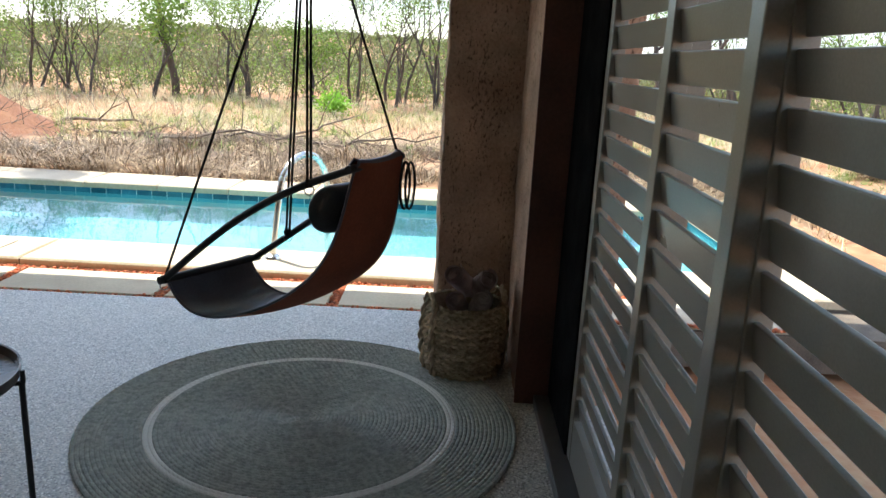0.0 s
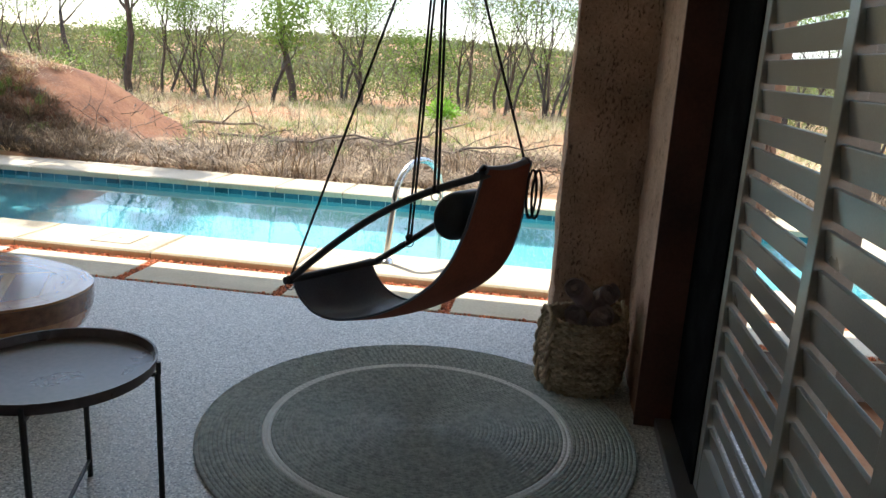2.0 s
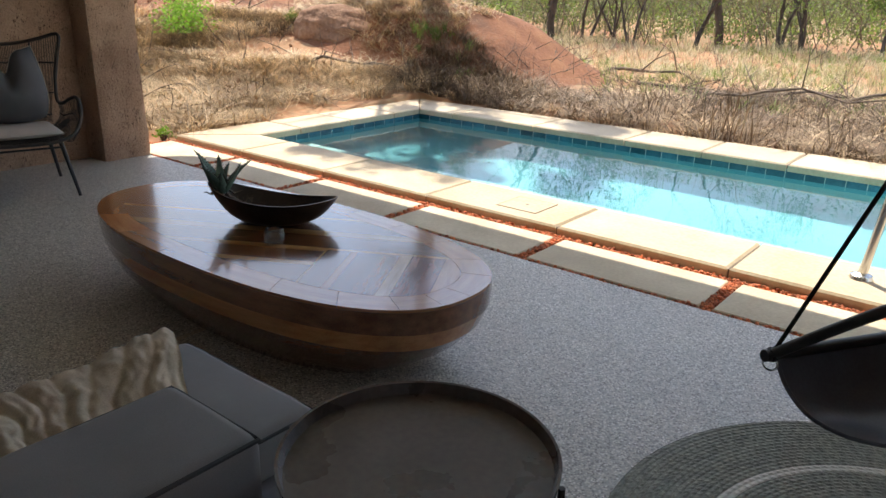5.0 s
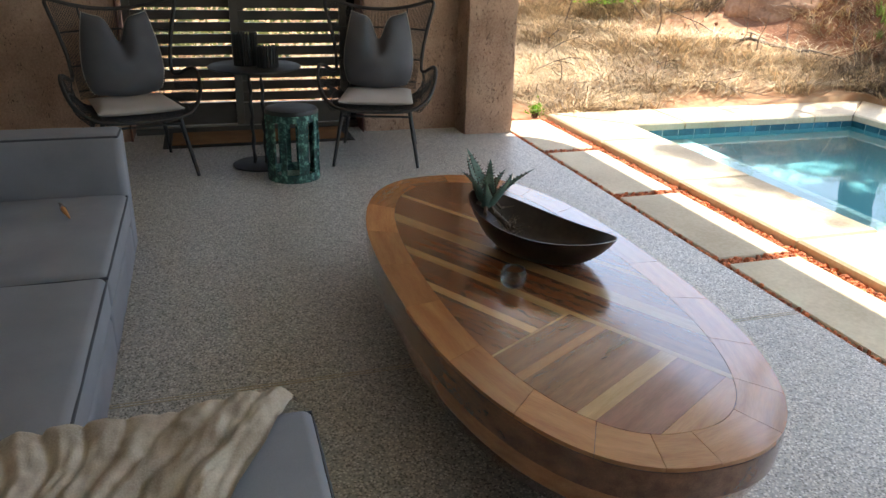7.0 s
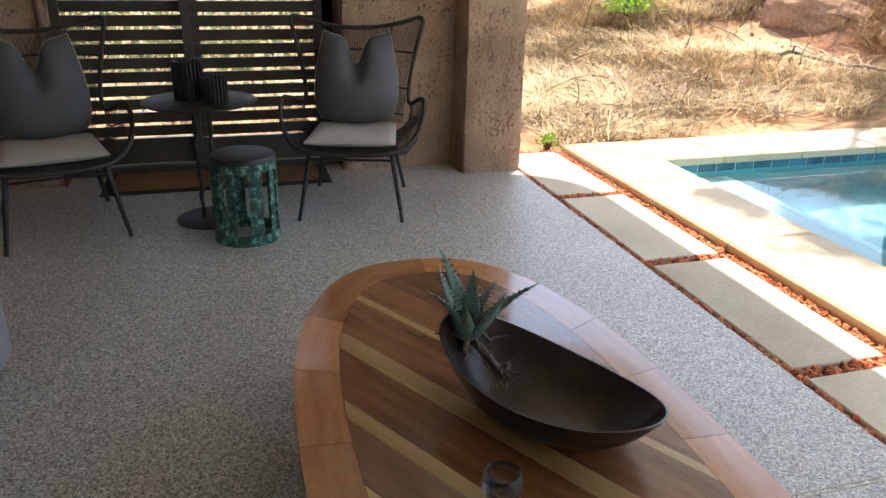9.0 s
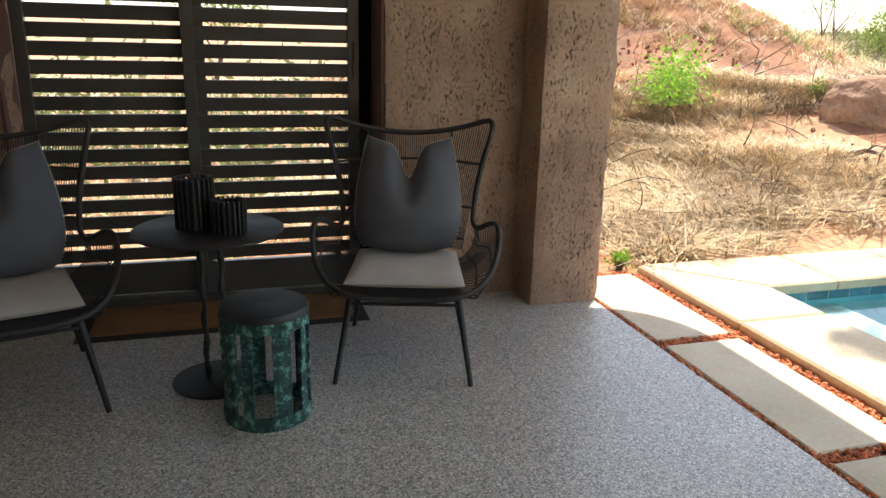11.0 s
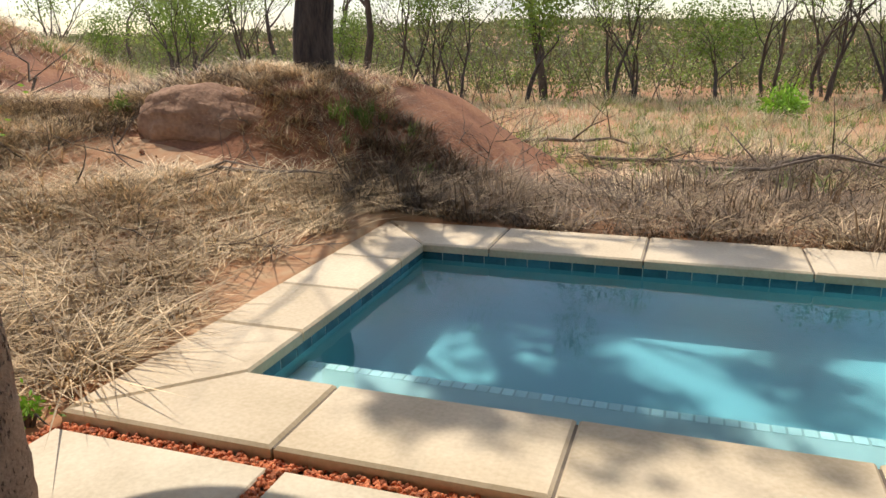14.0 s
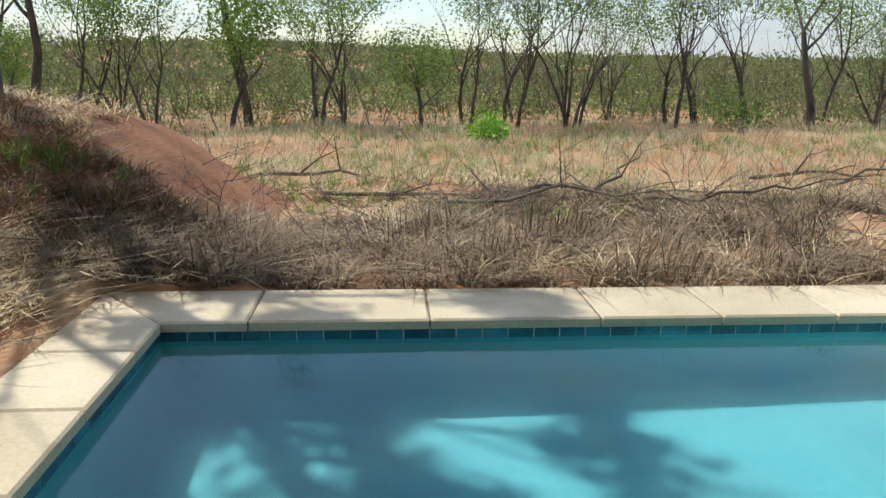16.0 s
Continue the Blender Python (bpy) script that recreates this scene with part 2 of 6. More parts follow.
# ---- mesh helpers ----
class Geo:
    """Collects vertices and faces of one mesh."""
    def __init__(self):
        self.v, self.f = [], []

    def add(self, verts, faces, m=None):
        k = len(self.v)
        self.v += [tuple(m @ Vector(p)) for p in verts] if m else [tuple(p) for p in verts]
        self.f += [tuple(i + k for i in f) for f in faces]
        return self

    def box(self, x0, y0, z0, x1, y1, z1, bevel=0.0, m=None):
        if bevel <= 0:
            vs = [(x, y, z) for z in (z0, z1) for y in (y0, y1) for x in (x0, x1)]
            return self.add(vs, [(0, 2, 3, 1), (4, 5, 7, 6), (0, 1, 5, 4), (2, 6, 7, 3), (0, 4, 6, 2), (1, 3, 7, 5)], m)
        bm = bmesh.new()
        bmesh.ops.create_cube(bm, size=1)
        for v in bm.verts:
            v.co = Vector(((x0 + x1) / 2 + v.co.x * (x1 - x0), (y0 + y1) / 2 + v.co.y * (y1 - y0), (z0 + z1) / 2 + v.co.z * (z1 - z0)))
        bmesh.ops.bevel(bm, geom=bm.edges[:], offset=bevel, segments=2, affect="EDGES", profile=0.5)
        bm.verts.index_update()
        self.add([v.co for v in bm.verts], [[v.index for v in f.verts] for f in bm.faces], m)
        bm.free()
        return self

    def tube(self, pts, radii, sides=8, closed=False, caps=True):
        pts = [Vector(p) for p in pts]
        if not hasattr(radii, "__len__"):
            radii = [radii] * len(pts)
        rings, n = [], len(pts)
        side = None
        for i, p in enumerate(pts):
            a, b = pts[(i - 1) % n if closed else max(i - 1, 0)], pts[(i + 1) % n if closed else min(i + 1, n - 1)]
            d = (b - a).normalized() if (b - a).length > 1e-9 else Vector((0, 0, 1))
            if side is None:
                side = d.orthogonal().normalized()
            side = (side - d * side.dot(d))
            side = side.normalized() if side.length > 1e-6 else d.orthogonal().normalized()
            up = d.cross(side)
            rings.append([p + (side * math.cos(2 * math.pi * k / sides) + up * math.sin(2 * math.pi * k / sides)) * radii[i] for k in range(sides)])
        vs = [v for r in rings for v in r]
        fs = []
        for i in range(n if closed else n - 1):
            j = (i + 1) % n
            for k in range(sides):
                fs.append((i * sides + k, i * sides + (k + 1) % sides, j * sides + (k + 1) % sides, j * sides + k))
        if caps and not closed:
            fs += [tuple(range(sides))[::-1], tuple((n - 1) * sides + k for k in range(sides))]
        return self.add(vs, fs)

    def lathe(self, profile, sides=32, m=None, closed=False):
        vs = [(r * math.cos(2 * math.pi * k / sides), r * math.sin(2 * math.pi * k / sides), z) for r, z in profile for k in range(sides)]
        fs, n = [], len(profile)
        for i in range(n if closed else n - 1):
            j = (i + 1) % n
            for k in range(sides):
                fs.append((i * sides + k, i * sides + (k + 1) % sides, j * sides + (k + 1) % sides, j * sides + k))
        return self.add(vs, fs, m)

    def sheet(self, fn, nu, nv, wrap=False):
        vs = [fn(u / (nu if wrap else nu - 1), v / (nv - 1)) for v in range(nv) for u in range(nu)]
        fs = [(v * nu + u, v * nu + (u + 1) % nu, (v + 1) * nu + (u + 1) % nu, (v + 1) * nu + u)
              for v in range(nv - 1) for u in range(nu if wrap else nu - 1)]
        return self.add(vs, fs)


def mesh_of(geo, material, smooth=False, name="mesh"):
    me = bpy.data.meshes.new(name)
    me.from_pydata(geo.v, [], geo.f)
    me.update()
    me.materials.append(material)
    if smooth:
        me.polygons.foreach_set("use_smooth", [True] * len(me.polygons))
        if smooth == "auto":
            me.set_sharp_from_angle(angle=radians(40))
    return me


def part(name, geo, material, parent=None, label="", smooth=False):
    ob = new(name, mesh_of(geo, material, smooth, name))
    if parent:
        ob.parent = parent
    if label:
        tagged(ob, label)
    return ob


def thing(name, label, category, m=None, group=""):
    ob = new(name)
    ob.empty_display_size = 0.1
    if m:
        ob.matrix_basis = m
    return tagged(ob, label, category, group)


def structure(name, geo, material, label, category, smooth=False):
    return tagged(part(name, geo, material, None, "", smooth), label, category, kind="structure")


def piece(name, me, parent, x=0, y=0, z=0, rz=0):
    ob = new(name, me)
    ob.parent = parent
    ob.matrix_basis = pose(x, y, z, 0, 0, rz)
    return ob


def blades(name, base, tip_out, height, width, droop=0.35):
    """Arrays for bent grass blades: base points (n,3), horizontal lean vectors (n,2), heights (n), widths (n)."""
    n = len(base)
    side = np.stack([-tip_out[:, 1], tip_out[:, 0]], 1)
    side /= np.linalg.norm(side, axis=1, keepdims=True) + 1e-6
    v = np.zeros((n, 5, 3))
    for i, (s, w) in enumerate(((0, 1), (0, -1), (0.55, 0.8), (0.55, -0.8), (1, 0))):
        v[:, i, :2] = base[:, :2] + tip_out * (s ** 1.6) + side * (width * w * 0.5)[:, None]
        v[:, i, 2] = base[:, 2] + height * (s - droop * s * s)
    k = np.arange(n)[:, None] * 5
    quads, tris = k + np.array([[0, 1, 3, 2]]), k + np.array([[2, 3, 4]])
    me = bpy.data.meshes.new(name)
    me.vertices.add(n * 5)
    me.vertices.foreach_set("co", v.reshape(-1))
    loops = np.concatenate([quads, tris], 1).reshape(-1)
    me.loops.add(len(loops))
    me.loops.foreach_set("vertex_index", loops.astype(np.int32))
    me.polygons.add(n * 2)
    starts = (np.arange(n)[:, None] * 7 + np.array([[0, 4]])).reshape(-1)
    me.polygons.foreach_set("loop_start", starts.astype(np.int32))
    me.update(calc_edges=True)
    return me


# ---- ground ----
def bump2(x, y, cx, cy, rx, ry, turn=0.0):
    c, s = np.cos(turn), np.sin(turn)
    u, w = (c * (x - cx) + s * (y - cy)) / rx, (-s * (x - cx) + c * (y - cy)) / ry
    return np.exp(-(u * u + w * w))


def mound(x, y):
    """The steep-sided heap of red soil under the big tree."""
    q = ((x + 2.8) / 2.1) ** 2 + ((y - 6.4) / 2.15) ** 2
    return np.exp(-q * q)


def ripple(x, y):
    return (np.sin(1.3 * x + 0.7 * y) * np.cos(0.9 * y - 0.4 * x) + 0.6 * np.sin(2.9 * x - 1.7 * y + 1.0) * np.sin(2.3 * y + 0.8)
            + 0.35 * np.sin(6.1 * x + 2.2 * y) * np.sin(5.3 * y - 1.9 * x))


def ground_z(x, y):
    """Height of the veld round the terrace and the pool."""
    x, y = np.asarray(x, float), np.asarray(y, float)
    z = -0.03 + 0.97 * mound(x, y) + 0.28 * bump2(x, y, -3.6, 3.9, 2.6, 1.5)
    z += 2.5 * bump2(x, y, -10.5, 5.6, 4.2, 4.6, 0.2) + 0.25 * bump2(x, y, -6.0, 3.0, 3.0, 2.5)
    far = np.clip((y - 3.9) / 6, 0, 1)
    z += 0.05 * ripple(x, y) * np.clip(np.maximum((y - 3.85) / 1.5, (-1.0 - x) / 1.5), 0, 1)
    z += 0.08 * ripple(x * 0.2, y * 0.2) * far
    r = np.hypot(x, y)
    z += np.clip((r - 90) / 700, 0, 1) ** 1.3 * (9 + 7 * np.sin(x * 0.006 + 1.9) - 4 * np.sin(x * 0.013))
    inside = (x > -0.95) & (x < 8.6) & (y < 3.80) & (y > -6)
    return np.where(inside, -0.30, z)


axis_x = np.concatenate([-np.geomspace(1500, 14, 34), np.arange(-13.5, -1.2, 0.16), np.arange(-1.15, -0.8, 0.06), np.arange(-0.7, 8.5, 0.25), np.arange(8.5, 14, 0.4), np.geomspace(14.5, 1500, 34)])
axis_y = np.concatenate([-np.geomspace(1500, 8, 20), np.arange(-7.5, 3.6, 0.25), np.arange(3.65, 4.0, 0.05), np.arange(4.05, 14, 0.16), np.geomspace(14.3, 1500, 50)])
gx, gy = np.meshgrid(axis_x, axis_y)
gz = ground_z(gx, gy)
nx, ny = len(axis_x), len(axis_y)
g = Geo()
g.v = list(zip(gx.ravel().tolist(), gy.ravel().tolist(), gz.ravel().tolist()))
for j in range(ny - 1):
    for i in range(nx - 1):
        cx, cy = (axis_x[i] + axis_x[i + 1]) / 2, (axis_y[j] + axis_y[j + 1]) / 2
        if -0.6 < cx < 8.2 and 0.85 < cy < 3.45:
            continue
        g.f.append((j * nx + i, j * nx + i + 1, (j + 1) * nx + i + 1, (j + 1) * nx + i))
M_GROUND = surface("veld_ground", (0.34, 0.14, 0.06), (0.46, 0.32, 0.18), scale=0.35, fine=9, rough=0.95, bump=0.8, depth=0.03, mid=(0.42, 0.22, 0.11))
ground = structure("ground", g, M_GROUND, "red sandy veld soil with dry grass round the pool", "ground", smooth=True)
ground.data.materials.append(M_SOIL)
cen = np.array([g.v[f[0]] for f in g.f])
red = (mound(cen[:, 0], cen[:, 1]) > 0.12) | (bump2(cen[:, 0], cen[:, 1], -8.5, 5.2, 4.0, 3.2) + 0.12 * ripple(cen[:, 0], cen[:, 1]) > 0.45)
ground.data.polygons.foreach_set("material_index", red.astype(np.int32))

# ---- terrace ----
FX0, FX1, FY0 = -1.3, 6.4, -5.2
terrace = structure("floor", Geo().box(FX0, FY0, -0.25, FX1, -0.015, 0.0), M_FLOOR, "grey pebble-aggregate terrace floor under the roof", "floor")
structure("gravel_bed", Geo().box(-1.1, -0.0149, -0.25, 8.6, 0.52, -0.035), M_GROUT, "dark bed under red gravel beside the pavers", "ground")
part("saw_cut", Geo().box(2.548, -5.1, -0.01, 2.552, -0.02, 0.0012).box(2.563, -5.1, -0.01, 2.567, -0.02, 0.0012), M_PAVER, terrace, "twin pale saw-cut joint lines")


def rough_block(x0, y0, z0, x1, y1, z1, step=0.04, amp=0.012, corner=0.03):
    """A block of plaster with uneven faces and worn corners."""
    g = Geo()
    c = Vector(((x0 + x1) / 2, (y0 + y1) / 2, 0))

    def warp(p):
        p = Vector(p)
        dx, dy = min(p.x - x0, x1 - p.x), min(p.y - y0, y1 - p.y)
        inx, iny = max(0, corner - dx), max(0, corner - dy)
        d = math.hypot(inx, iny)
        if d > corner:
            s = corner / d
            p.x += (inx - inx * s) * (1 if p.x < c.x else -1)
            p.y += (iny - iny * s) * (1 if p.y < c.y else -1)
        n = noise.noise(p * 7) * amp + noise.noise(p * 22) * amp * 0.6 + noise.noise(p * 2) * amp
        o = Vector((p.x - c.x, p.y - c.y, 0)).normalized()
        return p + o * n
    per = [(x0, y0), (x1, y0), (x1, y1), (x0, y1)]
    ring = []
    for i in range(4):
        a, b = per[i], per[(i + 1) % 4]
        k = max(1, round(math.hypot(b[0] - a[0], b[1] - a[1]) / step))
        ring += [(a[0] + (b[0] - a[0]) * t / k, a[1] + (b[1] - a[1]) * t / k) for t in range(k)]
    nz = max(1, round((z1 - z0) / step))
    vs = [warp((x, y, z0 + (z1 - z0) * j / nz)) for j in range(nz + 1) for x, y in ring]
    n = len(ring)
    g.add(vs, [(j * n + i, j * n + (i + 1) % n, (j + 1) * n + (i + 1) % n, (j + 1) * n + i) for j in range(nz) for i in range(n)])
    g.f.append(tuple(nz * n + i for i in range(n)))
    return g


CEIL = 2.75
structure("column_west", rough_block(-1.25, -0.39, 0, -0.56, -0.0, CEIL), M_PLASTER, "rough brown earth-plastered pier by the pool terrace", "column", smooth="auto")
structure("column_east", rough_block(5.62, -0.39, 0, 6.4, -0.0, CEIL), M_PLASTER, "rough brown earth-plastered pier beside the hanging chair", "column", smooth="auto")
structure("wall_west_north", rough_block(-1.2, -1.11, 0, -0.80, -0.36, CEIL), M_PLASTER, "rough brown earth-plastered wall with dark pits", "wall", smooth="auto")
structure("wall_west_south", rough_block(-1.2, -5.2, 0, -0.80, -2.75, CEIL, step=0.07), M_PLASTER, "rough brown earth-plastered wall with dark pits", "wall", smooth="auto")
structure("wall_east_north", rough_block(6.0, -1.11, 0, 6.38, -0.36, CEIL), M_PLASTER, "rough brown earth-plastered wall behind the towel basket", "wall", smooth="auto")
# added behind the camera as a pale reflector for the shaded floor
structure("wall_south", Geo().box(-1.2, -5.4, 0, 6.6, -5.2, CEIL), M_BOUNCE, "plain unseen closing wall, pale to bounce light into the terrace", "wall")
structure("wall_east_south", Geo().box(6.06, -5.2, 0, 6.38, -4.6, CEIL), M_PLASTER, "plain plastered wall beside the shutters", "wall")
structure("wall_west_lintel", Geo().box(-1.2, -2.75, 2.35, -0.81, -1.11, CEIL), M_PLASTER, "plastered lintel over the shutters", "wall")
structure("wall_east_lintel", Geo().box(6.02, -4.6, 2.35, 6.38, -1.11, CEIL), M_PLASTER, "plastered lintel over the shutters", "wall")
# roof with a rounded north-west corner
ROOF_N, ROOF_W, RAD = 1.42, -1.62, 0.55
outline = [(7.4, -5.8), (7.4, ROOF_N)]
outline += [(ROOF_W + RAD - RAD * math.sin(a), ROOF_N - RAD + RAD * math.cos(a)) for a in (i * math.pi / 16 for i in range(9))]
outline += [(ROOF_W, -5.8)]
g = Geo()
n = len(outline)
g.add([(x, y, CEIL) for x, y in outline] + [(x, y, CEIL + 0.3) for x, y in outline],
      [tuple(range(n)), tuple(range(n, 2 * n))[::-1]] + [(i, n + i, n + (i + 1) % n, (i + 1) % n) for i in range(n)])
structure("ceiling", g, M_CEIL, "plastered terrace ceiling and roof slab", "ceiling")


# ---- shutters ----
def shutter(name, x, y0, y1, z0=0.05, z1=2.33, side=1, pitch=0.082, label="dark steel sliding shutter with flat level louvres", handle=False, paint=M_STEEL):
    """A framed panel of louvres in the plane x, from y0 to y1."""
    t = thing(name, label, "shutter", group="sliding shutters")
    t["kind"] = "structure"
    w = 0.055
    for a in (y0, y1 - w):
        part("stile", Geo().box(x - 0.022, a, z0, x + 0.022, a + w, z1, 0.003), paint, t)
    part("bottom_rail", Geo().box(x - 0.020, y0 + w, z0, x + 0.020, y1 - w, z0 + 0.16, 0.003), paint, t)
    part("top_rail", Geo().box(x - 0.020, y0 + w, z1 - 0.1, x + 0.020, y1 - w, z1, 0.003), paint, t)
    blade = mesh_of(Geo().box(-0.006, y0 + w - 0.004, -0.033, 0.006, y1 - w + 0.004, 0.033, 0.002, m=Matrix.Rotation(radians(side * 9), 4, "Y")), paint, name="louvre")
    z = z0 + 0.16 + 0.045
    while z < z1 - 0.12:
        piece("louvre", blade, t, x, 0, z)
        z += pitch
    if handle:
        hy = y1 - 0.028
        part("pull", Geo().box(x + side * 0.022, hy - 0.006, 1.12, x + side * 0.034, hy + 0.006, 1.3, 0.002), M_RUST, t, "slim flush pull")
    return t


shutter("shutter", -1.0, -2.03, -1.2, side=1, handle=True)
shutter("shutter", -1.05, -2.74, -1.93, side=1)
# east panels match the west ones; their lighter colour holds the sheen
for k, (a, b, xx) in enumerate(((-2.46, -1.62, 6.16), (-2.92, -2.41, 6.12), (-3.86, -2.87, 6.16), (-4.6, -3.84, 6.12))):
    shutter("shutter", xx, a, b, side=-1, label="steel sliding shutter with flat level louvres, grazing sheen lightened into its colour", paint=M_STEEL_SHEEN)
for nm, x, y in (("jamb_west", -0.96, -1.115), ("jamb_east", 6.06, -1.115)):
    structure(nm, Geo().box(x - 0.165 if x < 0 else x - 0.07, y - 0.012, 0, x + 0.17 if x < 0 else x + 0.075, y - 0.001, 2.34, 0.002), M_RUST, "rust-brown steel jamb plate beside the shutters", "trim")
structure("jamb_west_south", Geo().box(-1.12, -2.762, 0, -0.79, -2.748, 2.34, 0.002), M_RUST, "rust-brown steel jamb plate beside the shutters", "trim")
structure("track_west", Geo().box(-1.09, -2.74, 0.0, -0.96, -1.13, 0.045, 0.004), M_STEEL, "dark steel shutter floor track", "trim")
structure("track_east", Geo().box(6.07, -4.6, 0.0, 6.2, -1.13, 0.045, 0.004), M_STEEL, "dark steel shutter floor track", "trim")
# near-black filler panels without any gloss, between jamb and louvres
structure("shutter_pocket_east", Geo().box(6.13, -1.62, 0.046, 6.19, -1.13, 2.34, 0.004), M_POCKET, "matt near-black panel between jamb and shutter", "trim")
structure("shutter_pocket_west", Geo().box(-1.08, -1.198, 0.046, -1.02, -1.13, 2.34, 0.004), M_POCKET, "matt near-black panel between jamb and shutter", "trim")

# ---- pool ----
PX0, PX1, PY0, PY1 = -0.475, 8.05, 0.98, 3.235
COP, WATER, DEEP = 0.045, -0.06, -0.82
basin = Geo()
rings = [(0.0, 0.0), (0.0, DEEP + 0.4)] + [(0.4 - 0.4 * math.cos(a), DEEP + 0.4 - 0.4 * math.sin(a)) for a in (i * math.pi / 20 for i in range(1, 11))]
basin.add([(x, y, z) for d, z in rings for x, y in ((PX0 + d, PY0 + d), (PX1 - d, PY0 + d), (PX1 - d, PY1 - d), (PX0 + d, PY1 - d))],
          [(4 * i + k, 4 * i + (k + 1) % 4, 4 * i + 4 + (k + 1) % 4, 4 * i + 4 + k) for i in range(len(rings) - 1) for k in range(4)]
          + [tuple(4 * (len(rings) - 1) + k for k in range(4))])
pool = structure("pool", basin, M_POOL, "small turquoise plastered swimming pool sunk in the terrace", "swimming pool", smooth="auto")
ledge = part("ledge", Geo().box(PX0 + 0.004, PY0 + 0.004, DEEP + 0.004, PX1 - 0.004, 1.54, -0.24, 0.02), M_LEDGE, pool, "underwater bench along the pool wall")
water = structure("water", Geo().sheet(lambda u, v: (PX0 + 0.012 + (PX1 - PX0 - 0.024) * u, PY0 + 0.012 + (PY1 - PY0 - 0.024) * v, WATER), 2, 2), M_WATER, "still clear turquoise pool water", "water")
water.visible_shadow = False

coping = tagged(thing("coping", "pale sandstone coping slabs round the pool", "coping"), kind="structure")


def slab(name, corners, z0, z1, material, parent, bevel=0.012):
    """A slab over a convex outline, with its top edge eased."""
    g = Geo()
    n = len(corners)
    c = Vector((sum(p[0] for p in corners) / n, sum(p[1] for p in corners) / n))
    inner = []
    for i in range(n):
        p = Vector(corners[i]); a = (Vector(corners[i - 1]) - p).normalized(); b = (Vector(corners[(i + 1) % n]) - p).normalized()
        s = abs(a.x * b.y - a.y * b.x)
        inner.append(p + (a + b) * bevel / max(s, 0.3))
    o = Vector((*c, 0))
    vs = [(x - c.x, y - c.y, z0) for x, y in corners] + [(x - c.x, y - c.y, z1 - bevel) for x, y in corners] + [(p.x - c.x, p.y - c.y, z1) for p in inner]
    fs = [tuple(range(n))[::-1], tuple(range(2 * n, 3 * n))]
    for k in (0, n):
        fs += [(k + i, k + (i + 1) % n, k + n + (i + 1) % n, k + n + i) for i in range(n)]
    g.add(vs, fs)
    ob = part(name, g, material, parent)
    ob.location = o
    return ob


J = 0.006
CX0, CY0, CY1 = -0.965, 0.480, 3.815
CX1 = 8.5
near = [-0.02, 0.975, 1.97, 2.97, 3.97, 4.97, 5.97, 6.97, 7.9]
slab("slab", [(CX0, CY0), (near[0] - J, CY0), (near[0] - J, PY0 + 0.02), (PX0 + 0.02, PY0 + 0.02)], COP - 0.06, COP, M_COPING, coping)
for a, b in zip(near, near[1:]):
    slab("slab", [(a + J, CY0), (b - J, CY0), (b - J, PY0 + 0.02), (a + J, PY0 + 0.02)], COP - 0.06, COP, M_COPING, coping)
far = [0.02, 1.05, 2.05, 2.78, 3.49, 4.3, 5.3, 6.3, 7.3, 8.0]
slab("slab", [(CX0, CY1), (PX0 + 0.02, PY1 - 0.02), (far[0] - J, PY1 - 0.02), (far[0] - J, CY1)], COP - 0.06, COP, M_COPING, coping)
for a, b in zip(far, far[1:]):
    slab("slab", [(a + J, PY1 - 0.02), (b - J, PY1 - 0.02), (b - J, CY1), (a + J, CY1)], COP - 0.06, COP, M_COPING, coping)
left = [2.795, 2.14, 1.488]
slab("slab", [(CX0, CY1 - 2 * J), (CX0, left[0] + J), (PX0 + 0.02, left[0] + J), (PX0 + 0.02, PY1 - 0.02 - 2 * J)], COP - 0.06, COP, M_COPING, coping)
slab("slab", [(CX0, left[2] - J), (CX0, CY0 + 2 * J), (PX0 + 0.02, PY0 + 0.02 + 2 * J), (PX0 + 0.02, left[2] - J)], COP - 0.06, COP, M_COPING, coping)
for a, b in zip(left, left[1:]):
    slab("slab", [(CX0, a - J), (CX0, b + J), (PX0 + 0.02, b + J), (PX0 + 0.02, a - J)], COP - 0.06, COP, M_COPING, coping)
slab("slab", [(8.0 + J, CY0), (CX1, CY0), (CX1, CY1), (8.0 + J, CY1)], COP - 0.06, COP, M_COPING, coping)
# mortar under the slabs
mb = Geo().box(CX0 + 0.01, CY0 + 0.012, -0.25, CX1, PY0 - 0.004, COP - 0.012)
mb.box(CX0 + 0.01, PY1 + 0.004, -0.25, CX1, CY1 - 0.012, COP - 0.012)
mb.box(CX0 + 0.01, PY0 - 0.004, -0.25, PX0 - 0.004, PY1 + 0.004, COP - 0.012)
part("mortar", mb, M_GROUT, coping, "grey mortar bed")

paving = tagged(thing("pavement", "pale sandstone pavers in a row beside the terrace", "pavement"), kind="structure")
for i in range(-1, 8):
    slab("paver", [(i + 0.065, 0.015), (i + 1.0, 0.015), (i + 1.0, 0.418), (i + 0.065, 0.418)], -0.06, 0.002, M_PAVER, paving, 0.006)

# waterline tiles and mosaic edge of the bench
tile_x = mesh_of(Geo().box(-0.073, -0.006, -0.05, 0.073, 0.0, 0.05, 0.003), M_TILE, name="tile")
for k in range(56):
    piece("tile", tile_x, pool, PX0 + 0.08 + 0.152 * k, PY1 - 0.0005, -0.056)
for k in range(15):
    piece("tile", tile_x, pool, PX0 + 0.0005, PY0 + 0.085 + 0.152 * k, -0.056, 90)
